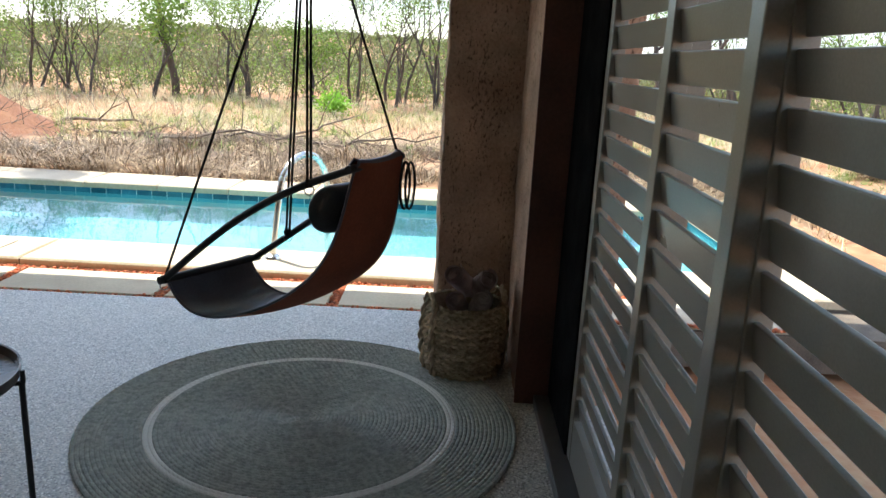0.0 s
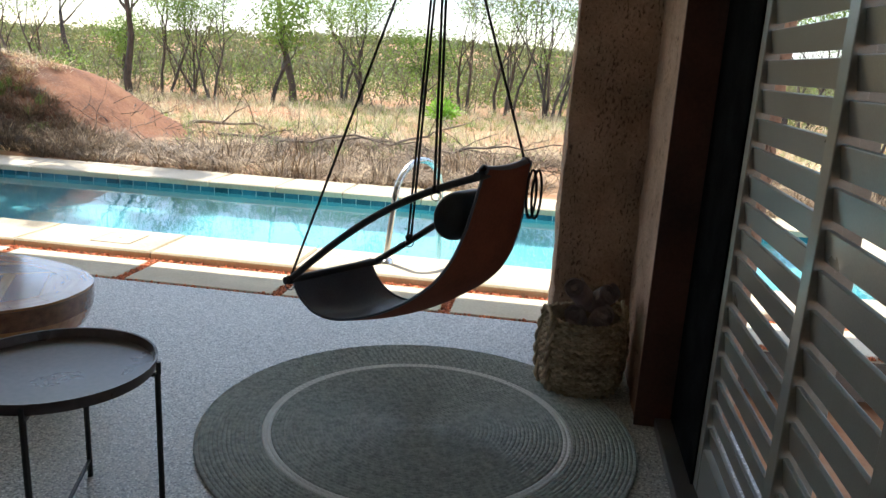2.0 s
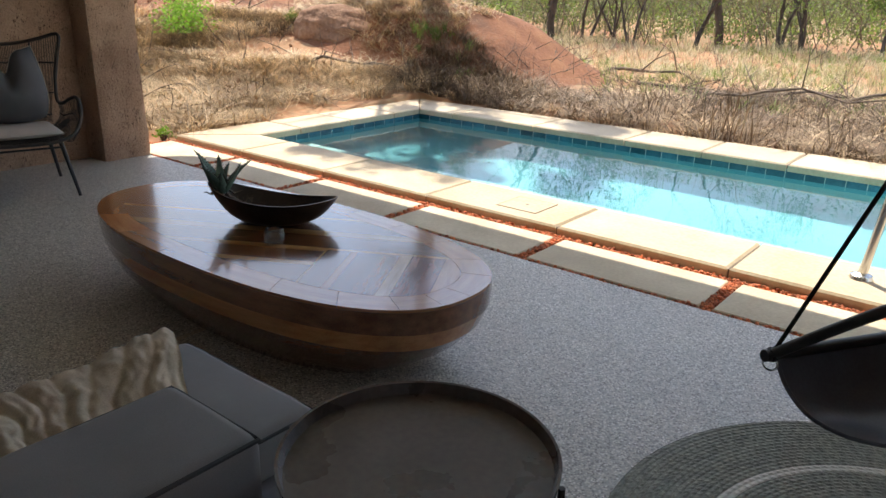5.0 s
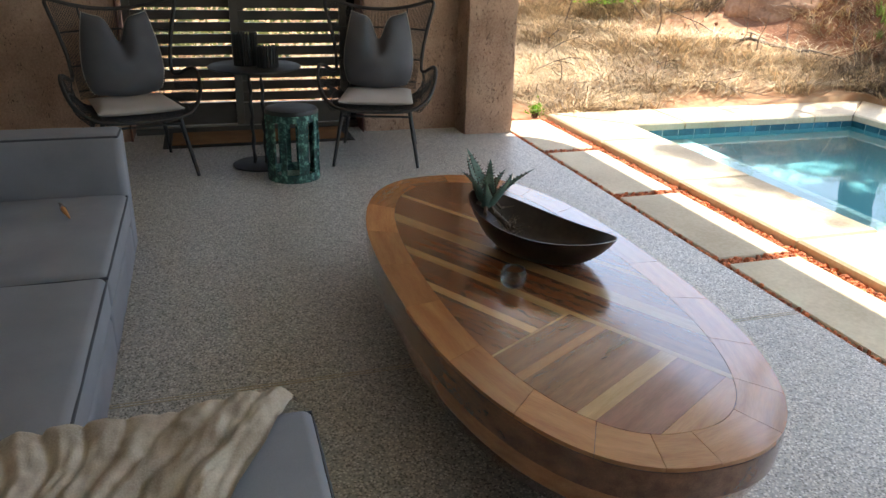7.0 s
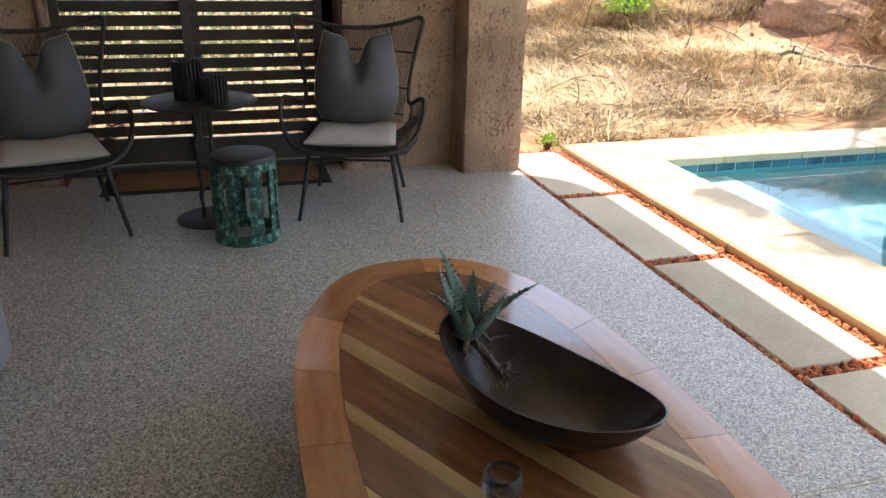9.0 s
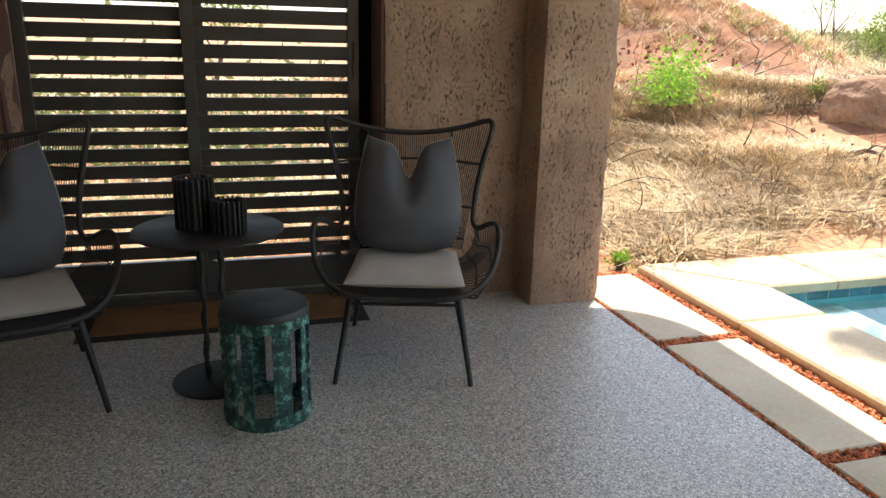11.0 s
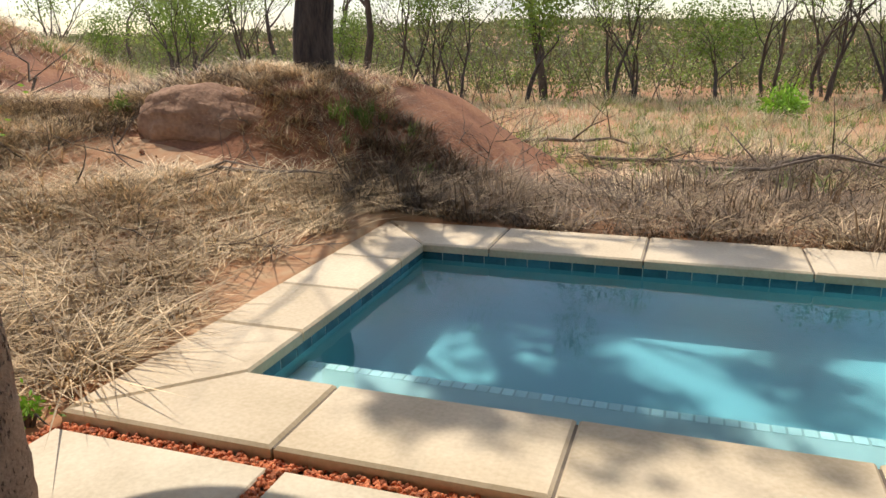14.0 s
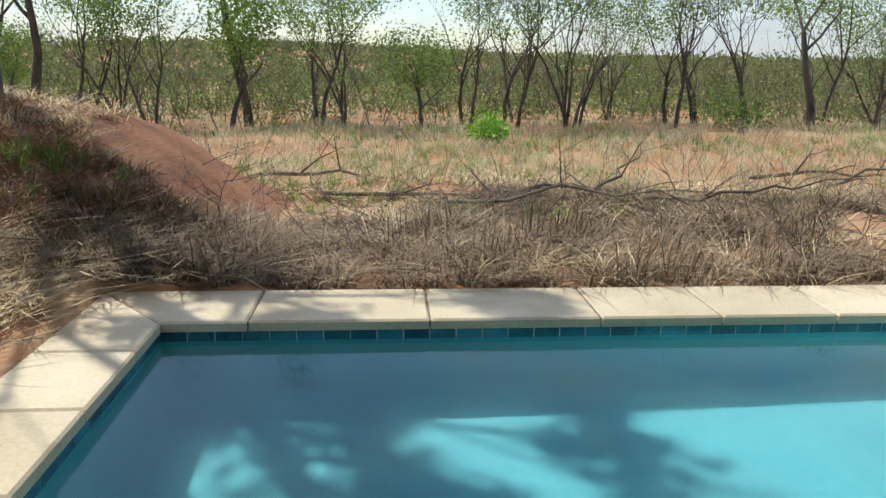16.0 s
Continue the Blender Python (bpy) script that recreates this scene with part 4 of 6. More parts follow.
aloe = thing("aloe_plant", "uprooted spiky blue-green aloe lying in the bowl", "plant", pose(2.30, -1.295, TH + 0.115, 0, 0, 30))
rga = random.Random(9)
for k, (az, out, L, fat) in enumerate(((200, 0.55, 0.20, 0.030), (165, 0.35, 0.19, 0.034), (120, 0.28, 0.17, 0.028), (250, 0.25, 0.15, 0.030), (20, 0.75, 0.17, 0.028),
                                       (55, 0.7, 0.16, 0.025), (300, 0.5, 0.11, 0.028), (90, 0.15, 0.12, 0.022))):
    a = radians(az)
    e = Vector((math.cos(a), math.sin(a), 0))
    d = (e * out + Vector((0, 0, 1))).normalized()
    side = d.cross(e).normalized()
    top = side.cross(d).normalized()
    bend = 0.035 if k % 2 else -0.012

    def spine(t):
        return e * 0.012 + d * L * t + e * bend * t * t * (1 + t)

    def leaf_at(u, v):
        w = fat * (1 - v ** 1.5) ** 0.9 * (0.85 + 0.5 * math.sin(math.pi * min(1, v * 1.6)) * 0.35) + 0.0008
        q = 2 * math.pi * u
        return spine(v) + side * w * math.cos(q) + top * (0.42 * w * math.sin(q) - 0.35 * w * math.cos(q) ** 2)
    g = Geo().sheet(leaf_at, 14, 16, wrap=True)
    leaf = part("leaf", g, M_ALOE, aloe, smooth=True)
    g = Geo()
    for n_t in range(3, 15):
        t = n_t / 16
        w = fat * (1 - t ** 1.5) ** 0.9
        for sg in (-1, 1):
            q = spine(t) + side * sg * w * 0.97 - top * 0.33 * w
            g.tube([q, q + side * sg * 0.007 + d * 0.004], [0.0028, 0.0004], 4)
        q = spine(t) + side * w * rga.uniform(-0.5, 0.5) + top * 0.22 * w
        g.tube([q, q + top * 0.006], [0.0025, 0.0006], 4)
        q = spine(t) + side * w * rga.uniform(-0.5, 0.5) - top * 0.62 * w
        g.tube([q, q - top * 0.006], [0.0025, 0.0006], 4)
    part("thorns", g, M_THORN, leaf, "dark red-brown thorns")
g = Geo()
for k in range(6):
    a = k * 1.05
    pts = [Vector((0.02 * math.cos(a), 0.02 * math.sin(a), 0.0))]
    for i in range(5):
        pts.append(pts[-1] + Vector((math.cos(a) * 0.012 + rga.gauss(0, 0.006), math.sin(a) * 0.012 + rga.gauss(0, 0.006), -0.004 + rga.gauss(0.003, 0.01))))
    g.tube(pts, [0.008, 0.007, 0.006, 0.004, 0.003, 0.001], 5)
part("withered_leaves", g, M_TWIG, aloe, "curled dry brown leaves")
stem = [(0, 0, 0), (0.03, 0.005, -0.02), (0.07, 0.0, -0.035), (0.11, -0.01, -0.05)]
part("stem", Geo().tube(stem, [0.013, 0.011, 0.010, 0.012], 7), M_TWIG, aloe, "pale dry stem", smooth=True)
g = Geo()
for k in range(22):
    p = Vector((0.12, -0.01, -0.055))
    pts = [p]
    for i in range(4):
        pts.append(pts[-1] + Vector((rga.gauss(0.004, 0.017), rga.gauss(0, 0.018), rga.gauss(0.002, 0.012))))
    g.tube(pts, [0.0025, 0.002, 0.0015, 0.001, 0.0005], 4)
part("roots", g, M_TWIG, aloe, "tangle of dry roots")

gl = thing("tealight_glass", "small ribbed clear glass candle holder on the table", "candle holder", pose(2.738, -1.364, TH + 0.001))
g = Geo()
for prof_ in ([(0.026, 0.0), (0.038, 0.012), (0.041, 0.035), (0.036, 0.058), (0.034, 0.06)], [(0.032, 0.058), (0.036, 0.035), (0.033, 0.014), (0.0, 0.010)]):
    for r, z in prof_:
        g.v += [(r * (1 + (0.03 if z < 0.057 else 0) * math.cos(20 * 2 * math.pi * i / 80)) * math.cos(2 * math.pi * i / 80), r * (1 + (0.03 if z < 0.057 else 0) * math.cos(20 * 2 * math.pi * i / 80)) * math.sin(2 * math.pi * i / 80), z) for i in range(80)]
g.f += [(j * 80 + i, j * 80 + (i + 1) % 80, (j + 1) * 80 + (i + 1) % 80, (j + 1) * 80 + i) for j in range(8) for i in range(80)]
g.f.append(tuple(range(80))[::-1])
part("glass", g, M_GLASS, gl, smooth=True)


# ---- sofa ----
def pad(x0, y0, z0, x1, y1, z1, puff=0.02, r=0.035):
    """An upholstered block with swelling faces and rounded edges."""
    g = Geo()
    bm = bmesh.new()
    bmesh.ops.create_cube(bm, size=1)
    c = Vector(((x0 + x1) / 2, (y0 + y1) / 2, (z0 + z1) / 2))
    h = Vector(((x1 - x0), (y1 - y0), (z1 - z0)))
    for v in bm.verts:
        v.co = Vector((v.co.x * h.x, v.co.y * h.y, v.co.z * h.z))
    bmesh.ops.bevel(bm, geom=bm.edges[:], offset=r, segments=3, affect="EDGES", profile=0.5)
    bmesh.ops.subdivide_edges(bm, edges=[e for e in bm.edges if e.calc_length() > 0.1], cuts=7, use_grid_fill=True)
    bm.verts.index_update()
    vs = []
    for v in bm.verts:
        u = Vector((2 * v.co.x / h.x, 2 * v.co.y / h.y, 2 * v.co.z / h.z))
        k = 1 + puff / max(0.1, h.z / 2) * (1 - u.x ** 2) * (1 - u.y ** 2)
        w = noise.noise((v.co + c) * 6) * 0.004
        vs.append(c + Vector((v.co.x, v.co.y, v.co.z * (k if v.co.z > 0 else 1) + w)))
    g.add(vs, [[v.index for v in f.verts] for f in bm.faces])
    bm.free()
    return g


def seam(x0, y0, x1, y1, z):
    q = [(x0, y0, z), (x1, y0, z), (x1, y1, z), (x0, y1, z)]
    pts = []
    for a, b in zip(q, q[1:] + q[:1]):
        pts += [Vector(a).lerp(Vector(b), i / 10) for i in range(10)]
    return Geo().tube(pts, 0.005, 6, closed=True)


sofa = thing("sofa", "low grey linen modular sofa with dark piping", "sofa")
SZ = 0.34
for x0, x1, y1 in ((1.45, 2.31, -2.59), (2.32, 3.19, -2.59), (3.20, 3.78, -2.065)):
    part("base", pad(x0, -3.42, 0.03, x1, y1, SZ - 0.145, 0.0, 0.02), M_SOFA, sofa, smooth="auto")
    part("seat_cushion", pad(x0, -3.42, SZ - 0.14, x1, y1 + 0.005, SZ, 0.012, 0.03), M_SOFA, sofa, smooth="auto")
    part("piping", seam(x0 + 0.006, -3.41, x1 - 0.006, y1 + 0.001, SZ - 0.018), M_PIPING, sofa)
for x0, x1 in ((1.262, 1.44), (3.79, 4.085)):
    part("arm", pad(x0, -3.6, 0.03, x1, -2.45 if x0 > 3 else -2.59, 0.585, 0.004, 0.03), M_SOFA, sofa, smooth="auto")
    part("piping", seam(x0 + 0.008, -3.59, x1 - 0.008, (-2.45 if x0 > 3 else -2.59) - 0.008, 0.573), M_PIPING, sofa)
part("back", pad(1.45, -3.6, 0.03, 3.86, -3.43, 0.66, 0.0, 0.03), M_SOFA, sofa, smooth="auto")
for k in range(3):
    x = 1.47 + 0.8 * k
    g = pad(x, -3.40, SZ + 0.02, x + 0.78, -3.2, SZ + 0.40, 0.0, 0.06)
    part("back_cushion", g, M_SOFA, sofa, smooth="auto")
for x, y in ((1.3, -2.68), (1.3, -3.55), (4.07, -2.55), (4.07, -3.55), (3.25, -2.12)):
    part("foot", Geo().box(x - 0.02, y - 0.02, 0, x + 0.02, y + 0.02, 0.035), M_BLACK, sofa)


def throw_at(u, v):
    """Bunched cloth laid across the chaise from its west edge to the arm, its folds running across."""
    north, south = -2.082 - 0.33 * u, -2.90 + 0.14 * u
    x = 3.165 + 0.63 * u + 0.012 * math.sin(9 * v)
    y = south + (north - south) * v + 0.02 * noise.noise(Vector((u * 5, v * 3, 7)))
    w = v * 9.0 + 1.3 * noise.noise(Vector((u * 2.2, v * 2.0, 1))) + 0.35 * u
    ridge = 0.65 * abs(math.sin(math.pi * w)) ** 0.6 + 0.5 * abs(noise.noise(Vector((u * 1.6, v * 15, 9))))
    z = SZ + 0.022 + 0.020 * ridge * (1.15 - 0.5 * u) + 0.010 * noise.noise(Vector((u * 7, v * 9, 4))) + 0.006 * noise.noise(Vector((u * 18, v * 34, 2)))
    z += 0.03 * math.exp(-((v - 0.86) / 0.16) ** 2 - ((u - 0.12) / 0.35) ** 2)
    if x < 3.20:
        z -= (3.20 - x) * 1.6
    if u > 0.93:
        z += (u - 0.93) * 0.3
    return (x, y, z)


g = Geo().sheet(throw_at, 70, 120)
k = len(g.v)
g.add([(x, y, z - 0.006) for x, y, z in g.v[:k]], [tuple(reversed(f)) for f in g.f[:]])
ob = part("throw", g, M_THROW, None, smooth=True)
tagged(ob, "crumpled cream woven throw on the sofa's chaise", "throw")
rod = thing("dried_pods", "thin brown dried pod lying on the sofa seat", "decor")
part("pod", Geo().tube([(1.62, -2.82, SZ + 0.024), (1.72, -2.79, SZ + 0.030), (1.80, -2.76, SZ + 0.022)], [0.004, 0.012, 0.003], 7), M_AMBER, rod, smooth=True)


# ---- wing chairs ----
def wing_chair():
    t = thing("rattan_chair", "black woven rattan wing chair with splayed steel legs", "armchair", group="rattan wing chairs")
    for x, y, tx, ty in ((0.31, 0.27, 0.22, 0.21), (0.31, -0.27, 0.22, -0.21), (-0.31, 0.255, -0.17, 0.19), (-0.31, -0.255, -0.17, -0.19)):
        part("leg", Geo().tube([(x, y, 0), (tx, ty, 0.36)], [0.010, 0.015], 10), M_BLACK, t, smooth="auto")
    part("stretcher", Geo().tube([(0.24, -0.22, 0.315), (0.24, 0.22, 0.315)], 0.007, 8), M_BLACK, t)
    part("stretcher", Geo().tube([(-0.19, -0.2, 0.315), (-0.19, 0.2, 0.315)], 0.007, 8), M_BLACK, t)
    # outline: seat front, arm loops, wings, dipped top
    half = [(0.30, 0.0, 0.355), (0.30, 0.16, 0.360), (0.27, 0.27, 0.385), (0.20, 0.345, 0.45), (0.12, 0.375, 0.54), (0.05, 0.372, 0.595), (-0.02, 0.345, 0.585), (-0.10, 0.305, 0.545),
            (-0.17, 0.285, 0.56), (-0.20, 0.295, 0.68), (-0.22, 0.325, 0.82), (-0.235, 0.355, 0.935), (-0.25, 0.36, 0.975), (-0.265, 0.335, 0.985), (-0.29, 0.24, 0.955), (-0.31, 0.12, 0.93), (-0.315, 0.0, 0.922)]
    loop = [Vector(p) for p in half] + [Vector((x, -y, z)) for x, y, z in half[-2:0:-1]]
    dense = []
    n = len(loop)
    for i in range(n):
        p0, p1, p2, p3 = loop[i - 1], loop[i], loop[(i + 1) % n], loop[(i + 2) % n]
        for s in (0, 0.25, 0.5, 0.75):
            dense.append(0.5 * (2 * p1 + (p2 - p0) * s + (2 * p0 - 5 * p1 + 4 * p2 - p3) * s * s + (3 * p1 - p0 - 3 * p2 + p3) * s ** 3))
    part("rim", Geo().tube(dense, 0.0115, 8, closed=True), M_RATTAN, t, smooth=True)

    def back(y, z):
        w = y / 0.33
        return Vector((-0.20 - 0.13 * (1 - w * w) - 0.06 * (z - 0.4) * (1 - 0.4 * w * w), y, z))

    def top_of(y):
        w = abs(y) / 0.345
        return 0.925 + 0.055 * w ** 2

    g = Geo()
    for k in range(69):
        f = -1 + 2 * k / 68
        pts = []
        for j in range(9):
            s = j / 8
            yy = f * (0.245 + 0.10 * s ** 1.3)
            pts.append(back(yy, 0.40 + (top_of(yy) - 0.40) * s))
        g.tube(pts, 0.0027, 4, caps=False)
    part("back_weave", g, M_RATTAN, t, "close upright rattan strands")
    for z, w in ((0.80, 0.325), (0.60, 0.28), (0.45, 0.25)):
        part("back_hoop", Geo().tube([back(-w + 2 * w * i / 16, z) for i in range(17)], 0.0055, 6), M_RATTAN, t, smooth=True)
    for f in (-0.55, 0.55):
        part("back_rib", Geo().tube([back(f * (0.245 + 0.1 * (j / 8) ** 1.3), 0.40 + (top_of(0.19) - 0.40) * j / 8) for j in range(9)], 0.0055, 6), M_RATTAN, t, smooth=True)
    for sg in (-1, 1):
        g = Geo()
        for k in range(26):
            f = k / 25
            i = 2.0 + f * 6.0
            a, b = Vector(half[int(i)]), Vector(half[min(int(i) + 1, 8)])
            p = a.lerp(b, i - int(i))
            q = Vector((0.24 - 0.42 * f, 0.215, 0.375))
            mid = p.lerp(q, 0.5) + Vector((0, 0.035, -0.03))
            g.tube([Vector((v.x, sg * v.y, v.z)) for v in (p, p.lerp(mid, 0.5) + Vector((0, 0.012, -0.006)), mid, mid.lerp(q, 0.5) + Vector((0, 0.0, -0.012)), q)], 0.0028, 4, caps=False)
        part("arm_weave", g, M_RATTAN, t, "woven rattan arm")
        for s in (0.35, 0.7):
            pts = []
            for k in range(14):
                f = k / 13
                i = 2.0 + f * 6.0
                a, b = Vector(half[int(i)]), Vector(half[min(int(i) + 1, 8)])
                p = a.lerp(b, i - int(i)); q = Vector((0.24 - 0.42 * f, 0.215, 0.375))
                r_ = p.lerp(q, s) + Vector((0, 0.035, -0.03)) * math.sin(math.pi * s)
                pts.append((r_.x, sg * r_.y, r_.z))
            part("arm_hoop", Geo().tube(pts, 0.004, 5), M_RATTAN, t, smooth=True)
    g = Geo()
    for k in range(44):
        x = 0.29 - 0.50 * k / 43
        w = 0.215 if x < 0.2 else 0.215 + 0.02 * (x - 0.2) / 0.1
        g.tube([(x, -w, 0.372), (x, 0, 0.362), (x, w, 0.372)], 0.003, 4, caps=False)
    part("seat_weave", g, M_RATTAN, t, "woven rattan seat")
    part("seat_frame", Geo().tube([(0.29, -0.2, 0.357), (0.29, 0.2, 0.357), (-0.21, 0.2, 0.357), (-0.21, -0.2, 0.357)], 0.009, 8, closed=True), M_BLACK, t)
    return t


def pillow_shape(w, h, thick, notch):
    """A square cushion, plump in the middle; notch dents its top edge in a chop."""
    def side(sg):
        def fn(u, v):
            a, b = 2 * u - 1, 2 * v - 1
            pinch = 1 - 0.07 * (1 - abs(a) ** 2) * abs(b) ** 4
            pinch2 = 1 - 0.07 * (1 - abs(b) ** 2) * abs(a) ** 4
            chop = notch * math.exp(-(a / 0.24) ** 2) * max(0, v - 0.30) / 0.70
            t_ = thick * max(0, (1 - a ** 2)) ** 0.62 * max(0, (1 - b ** 2)) ** 0.58 * (1 - 0.75 * chop / max(notch, 1e-6) * (1 if notch else 0)) * (1.15 - 0.35 * v)
            wr = 0.006 * noise.noise(Vector((a * 3, b * 3, sg * 2.0)))
            return (sg * (t_ + wr * (t_ / thick)), a * w / 2 * pinch2 * (1.08 - 0.36 * v * v) * (1 - 0.30 * (1 - v) ** 4), h * (v * pinch + 0.05 * a * a * (1 - v) ** 6) - h * chop)
        return fn
    g = Geo()
    g.sheet(side(1), 29, 29)
    k = len(g.v)
    g.sheet(side(-1), 29, 29)
    f = side(1)
    edge = [f(0, i / 28) for i in range(29)] + [f(i / 40, 1) for i in range(1, 41)] + [f(1, 1 - i / 28) for i in range(1, 29)]
    return g, [(0, y, z) for x, y, z in edge]


def seat_pad():
    t = thing("seat_pad", "pale taupe seat cushion with whipstitched edge on the chair", "cushion", group="chair seat pads")
    def fn(sg):
        def inner_(u, v):
            a, b = 2 * u - 1, 2 * v - 1
            th = 0.032 * max(0, 1 - a ** 4) ** 0.5 * max(0, 1 - b ** 4) ** 0.5
            return (0.04 + 0.245 * a, (0.235 - 0.02 * (1 - u)) * b, 0.035 + sg * th - 0.010 * (1 - b * b) * (1 if sg > 0 else 0))
        return inner_
    g = Geo().sheet(fn(1), 21, 21)
    g.sheet(fn(-1), 21, 21)
    part("cover", g, M_SEAT, t, smooth=True)
    g = Geo()
    for k in range(56):
        y = -0.225 + 0.45 * k / 55
        g.tube([(0.283, y, 0.026), (0.289, y + 0.002, 0.035), (0.283, y, 0.044)], 0.0018, 4)
    part("stitching", g, M_STITCH, t, "pale whipstitch")
    return t


def scatter_cushion():
    t = thing("cushion", "charcoal linen cushion with a chopped top and stitched edge", "cushion", group="chair cushions")
    g, edge = pillow_shape(0.50, 0.50, 0.135, 0.29)
    part("cover", g, M_CUSHION, t, smooth=True)
    g = Geo()
    for i, (a, b) in enumerate(zip(edge, edge[1:])):
        a, b = Vector(a), Vector(b)
        n_ = max(1, round((b - a).length / 0.011))
        for k in range(n_):
            p = a.lerp(b, k / n_)
            g.tube([p + Vector((-0.008, 0, 0)), p + Vector((0.010, 0.0, 0.0))], 0.0032, 4)
    part("stitching", g, M_STITCH, t, "pale whipstitched edge")
    return t


chair1 = wing_chair()
pad1, cush1 = seat_pad(), scatter_cushion()
C1, C2 = pose(-0.13, -1.155, 0, 0, 0, -15.5), pose(-0.10, -2.66, 0, 0, 0, 15)
on_seat, lean_back = pose(0.0, 0, 0.376), pose(-0.085, 0.0, 0.435, 0, -17, 0)
chair1.matrix_basis, pad1.matrix_basis, cush1.matrix_basis = C1, C1 @ on_seat, C1 @ lean_back
copy_thing(chair1, C2); copy_thing(pad1, C2 @ on_seat); copy_thing(cush1, C2 @ lean_back)

# ---- bistro table, stool, lanterns, mat ----
bt = thing("bistro_table", "round black metal pedestal table between the chairs", "side table", pose(-0.05, -1.94, 0))
part("tabletop", Geo().lathe([(0.0, 0.612), (0.27, 0.612), (0.276, 0.616), (0.276, 0.621), (0.272, 0.624), (0.0, 0.624)], 64), M_BLACK, bt, smooth="auto")
part("base_plate", Geo().lathe([(0.0, 0.0), (0.172, 0.0), (0.172, 0.008), (0.165, 0.012), (0.0, 0.012)], 48), M_BLACK, bt, smooth="auto")
for sg in (-1, 1):
    g = Geo().tube([(0.01 * math.sin(i * 0.9), sg * 0.036 + 0.004 * math.sin(i * 1.7), 0.01 + 0.605 * i / 16) for i in range(17)], [0.011 + 0.003 * math.sin(i * 2.1) for i in range(17)], 8)
    part("stem", g, M_BLACK, bt, "twisted iron stem", smooth=True)


def lantern(x, y, r, h, n):
    t = thing("candle_lantern", "black slatted metal candle lantern on the bistro table", "candle holder", pose(x, y, 0.625), group="slatted lanterns")
    part("cup", Geo().lathe([(0.0, 0.0), (r * 0.8, 0.0), (r * 0.8, h * 0.93), (r * 0.76, h * 0.93), (r * 0.76, 0.006), (0.0, 0.006)], 32), M_BLACK, t, smooth="auto")
    for k in range(n):
        a = 2 * math.pi * k / n
        m = Matrix.Rotation(a, 4, "Z")
        g = Geo().box(r * 0.80, -0.0035, 0.0, r * 1.06, 0.0035, h, 0.0015, m)
        part("fin", g, M_BLACK, t)


lantern(-0.07, -1.985, 0.070, 0.19, 22)
lantern(0.03, -1.865, 0.060, 0.125, 20)

st = thing("drum_stool", "green patinated bronze drum stool with cut-out sides", "stool", pose(0.26, -1.765, 0))
part("seat", Geo().lathe([(0.0, 0.425), (0.10, 0.43), (0.15, 0.424), (0.157, 0.41), (0.157, 0.40), (0.0, 0.40)], 48), M_BLACK, st, "dark polished top", smooth="auto")


def drum_wall(a0, a1, z0, z1, seed):
    g = Geo()
    n = max(4, round((a1 - a0) / 0.05)); m = max(3, round((z1 - z0) / 0.015))
    def fn(inner_):
        def f(u, v):
            a, z = a0 + (a1 - a0) * u, z0 + (z1 - z0) * v
            w = 0.0045 * noise.noise(Vector((math.cos(a) * 7, math.sin(a) * 7, z * 38 + seed))) + 0.003 * noise.noise(Vector((math.cos(a) * 16, math.sin(a) * 16, z * 80)))
            r = 0.143 if inner_ else 0.155 + w
            return (r * math.cos(a), r * math.sin(a), z)
        return f
    g.sheet(fn(False), n, m)
    k = len(g.v)
    g.sheet(fn(True), n, m)
    for i in range(m - 1):
        g.f += [(i * n, (i + 1) * n, k + (i + 1) * n, k + i * n), (i * n + n - 1, (i + 1) * n + n - 1, k + (i + 1) * n + n - 1, k + i * n + n - 1)]
    g.f += [(i, i + 1, k + i + 1, k + i) for i in range(n - 1)] + [((m - 1) * n + i, (m - 1) * n + i + 1, k + (m - 1) * n + i + 1, k + (m - 1) * n + i) for i in range(n - 1)]
    return g


part("bottom_band", drum_wall(0, 2 * math.pi + 0.001, 0.0, 0.05, 1), M_PATINA, st, smooth="auto")
part("top_band", drum_wall(0, 2 * math.pi + 0.001, 0.36, 0.402, 2), M_PATINA, st, smooth="auto")
a = 0.1
for k, (w, gp) in enumerate(((0.42, 0.30), (0.22, 0.24), (0.5, 0.28), (0.2, 0.3), (0.34, 0.22), (0.5, 0.3), (0.2, 0.22), (0.36, 0.28), (0.45, 0.24), (0.25, 0.26))):
    if a + w < 2 * math.pi:
        part("upright", drum_wall(a, a + w, 0.045, 0.365, 3 + k), M_PATINA, st, smooth="auto")
    a += w + gp

mat_ = thing("doormat", "brown coir doormat with a black rubber edge", "doormat", pose(-0.755, -1.89, 0))
part("coir_pad", Geo().box(-0.175, -0.60, 0.004, 0.175, 0.60, 0.020, 0.004), M_COIR, mat_)
g = Geo()
o, i_ = [(-0.21, -0.66), (0.21, -0.66), (0.21, 0.66), (-0.21, 0.66)], [(-0.176, -0.601), (0.176, -0.601), (0.176, 0.601), (-0.176, 0.601)]
g.add([(x, y, 0.001) for x, y in o] + [(x, y, 0.014) for x, y in i_] + [(x, y, 0.001) for x, y in i_], [(k, (k + 1) % 4, 4 + (k + 1) % 4, 4 + k) for k in range(4)] + [(4 + k, 4 + (k + 1) % 4, 8 + (k + 1) % 4, 8 + k) for k in range(4)])
part("edging", g, M_RUBBER, mat_, "bevelled black rubber edging")

# ---- basket with towels ----
bk = thing("basket", "woven seagrass basket with twisted rope handles", "basket", pose(5.772, -0.79, 0))
BH = 0.335


def basket_r(z):
    s = z / BH
    return 0.150 + 0.032 * math.sin(math.pi * min(1, s * 0.75 + 0.1))


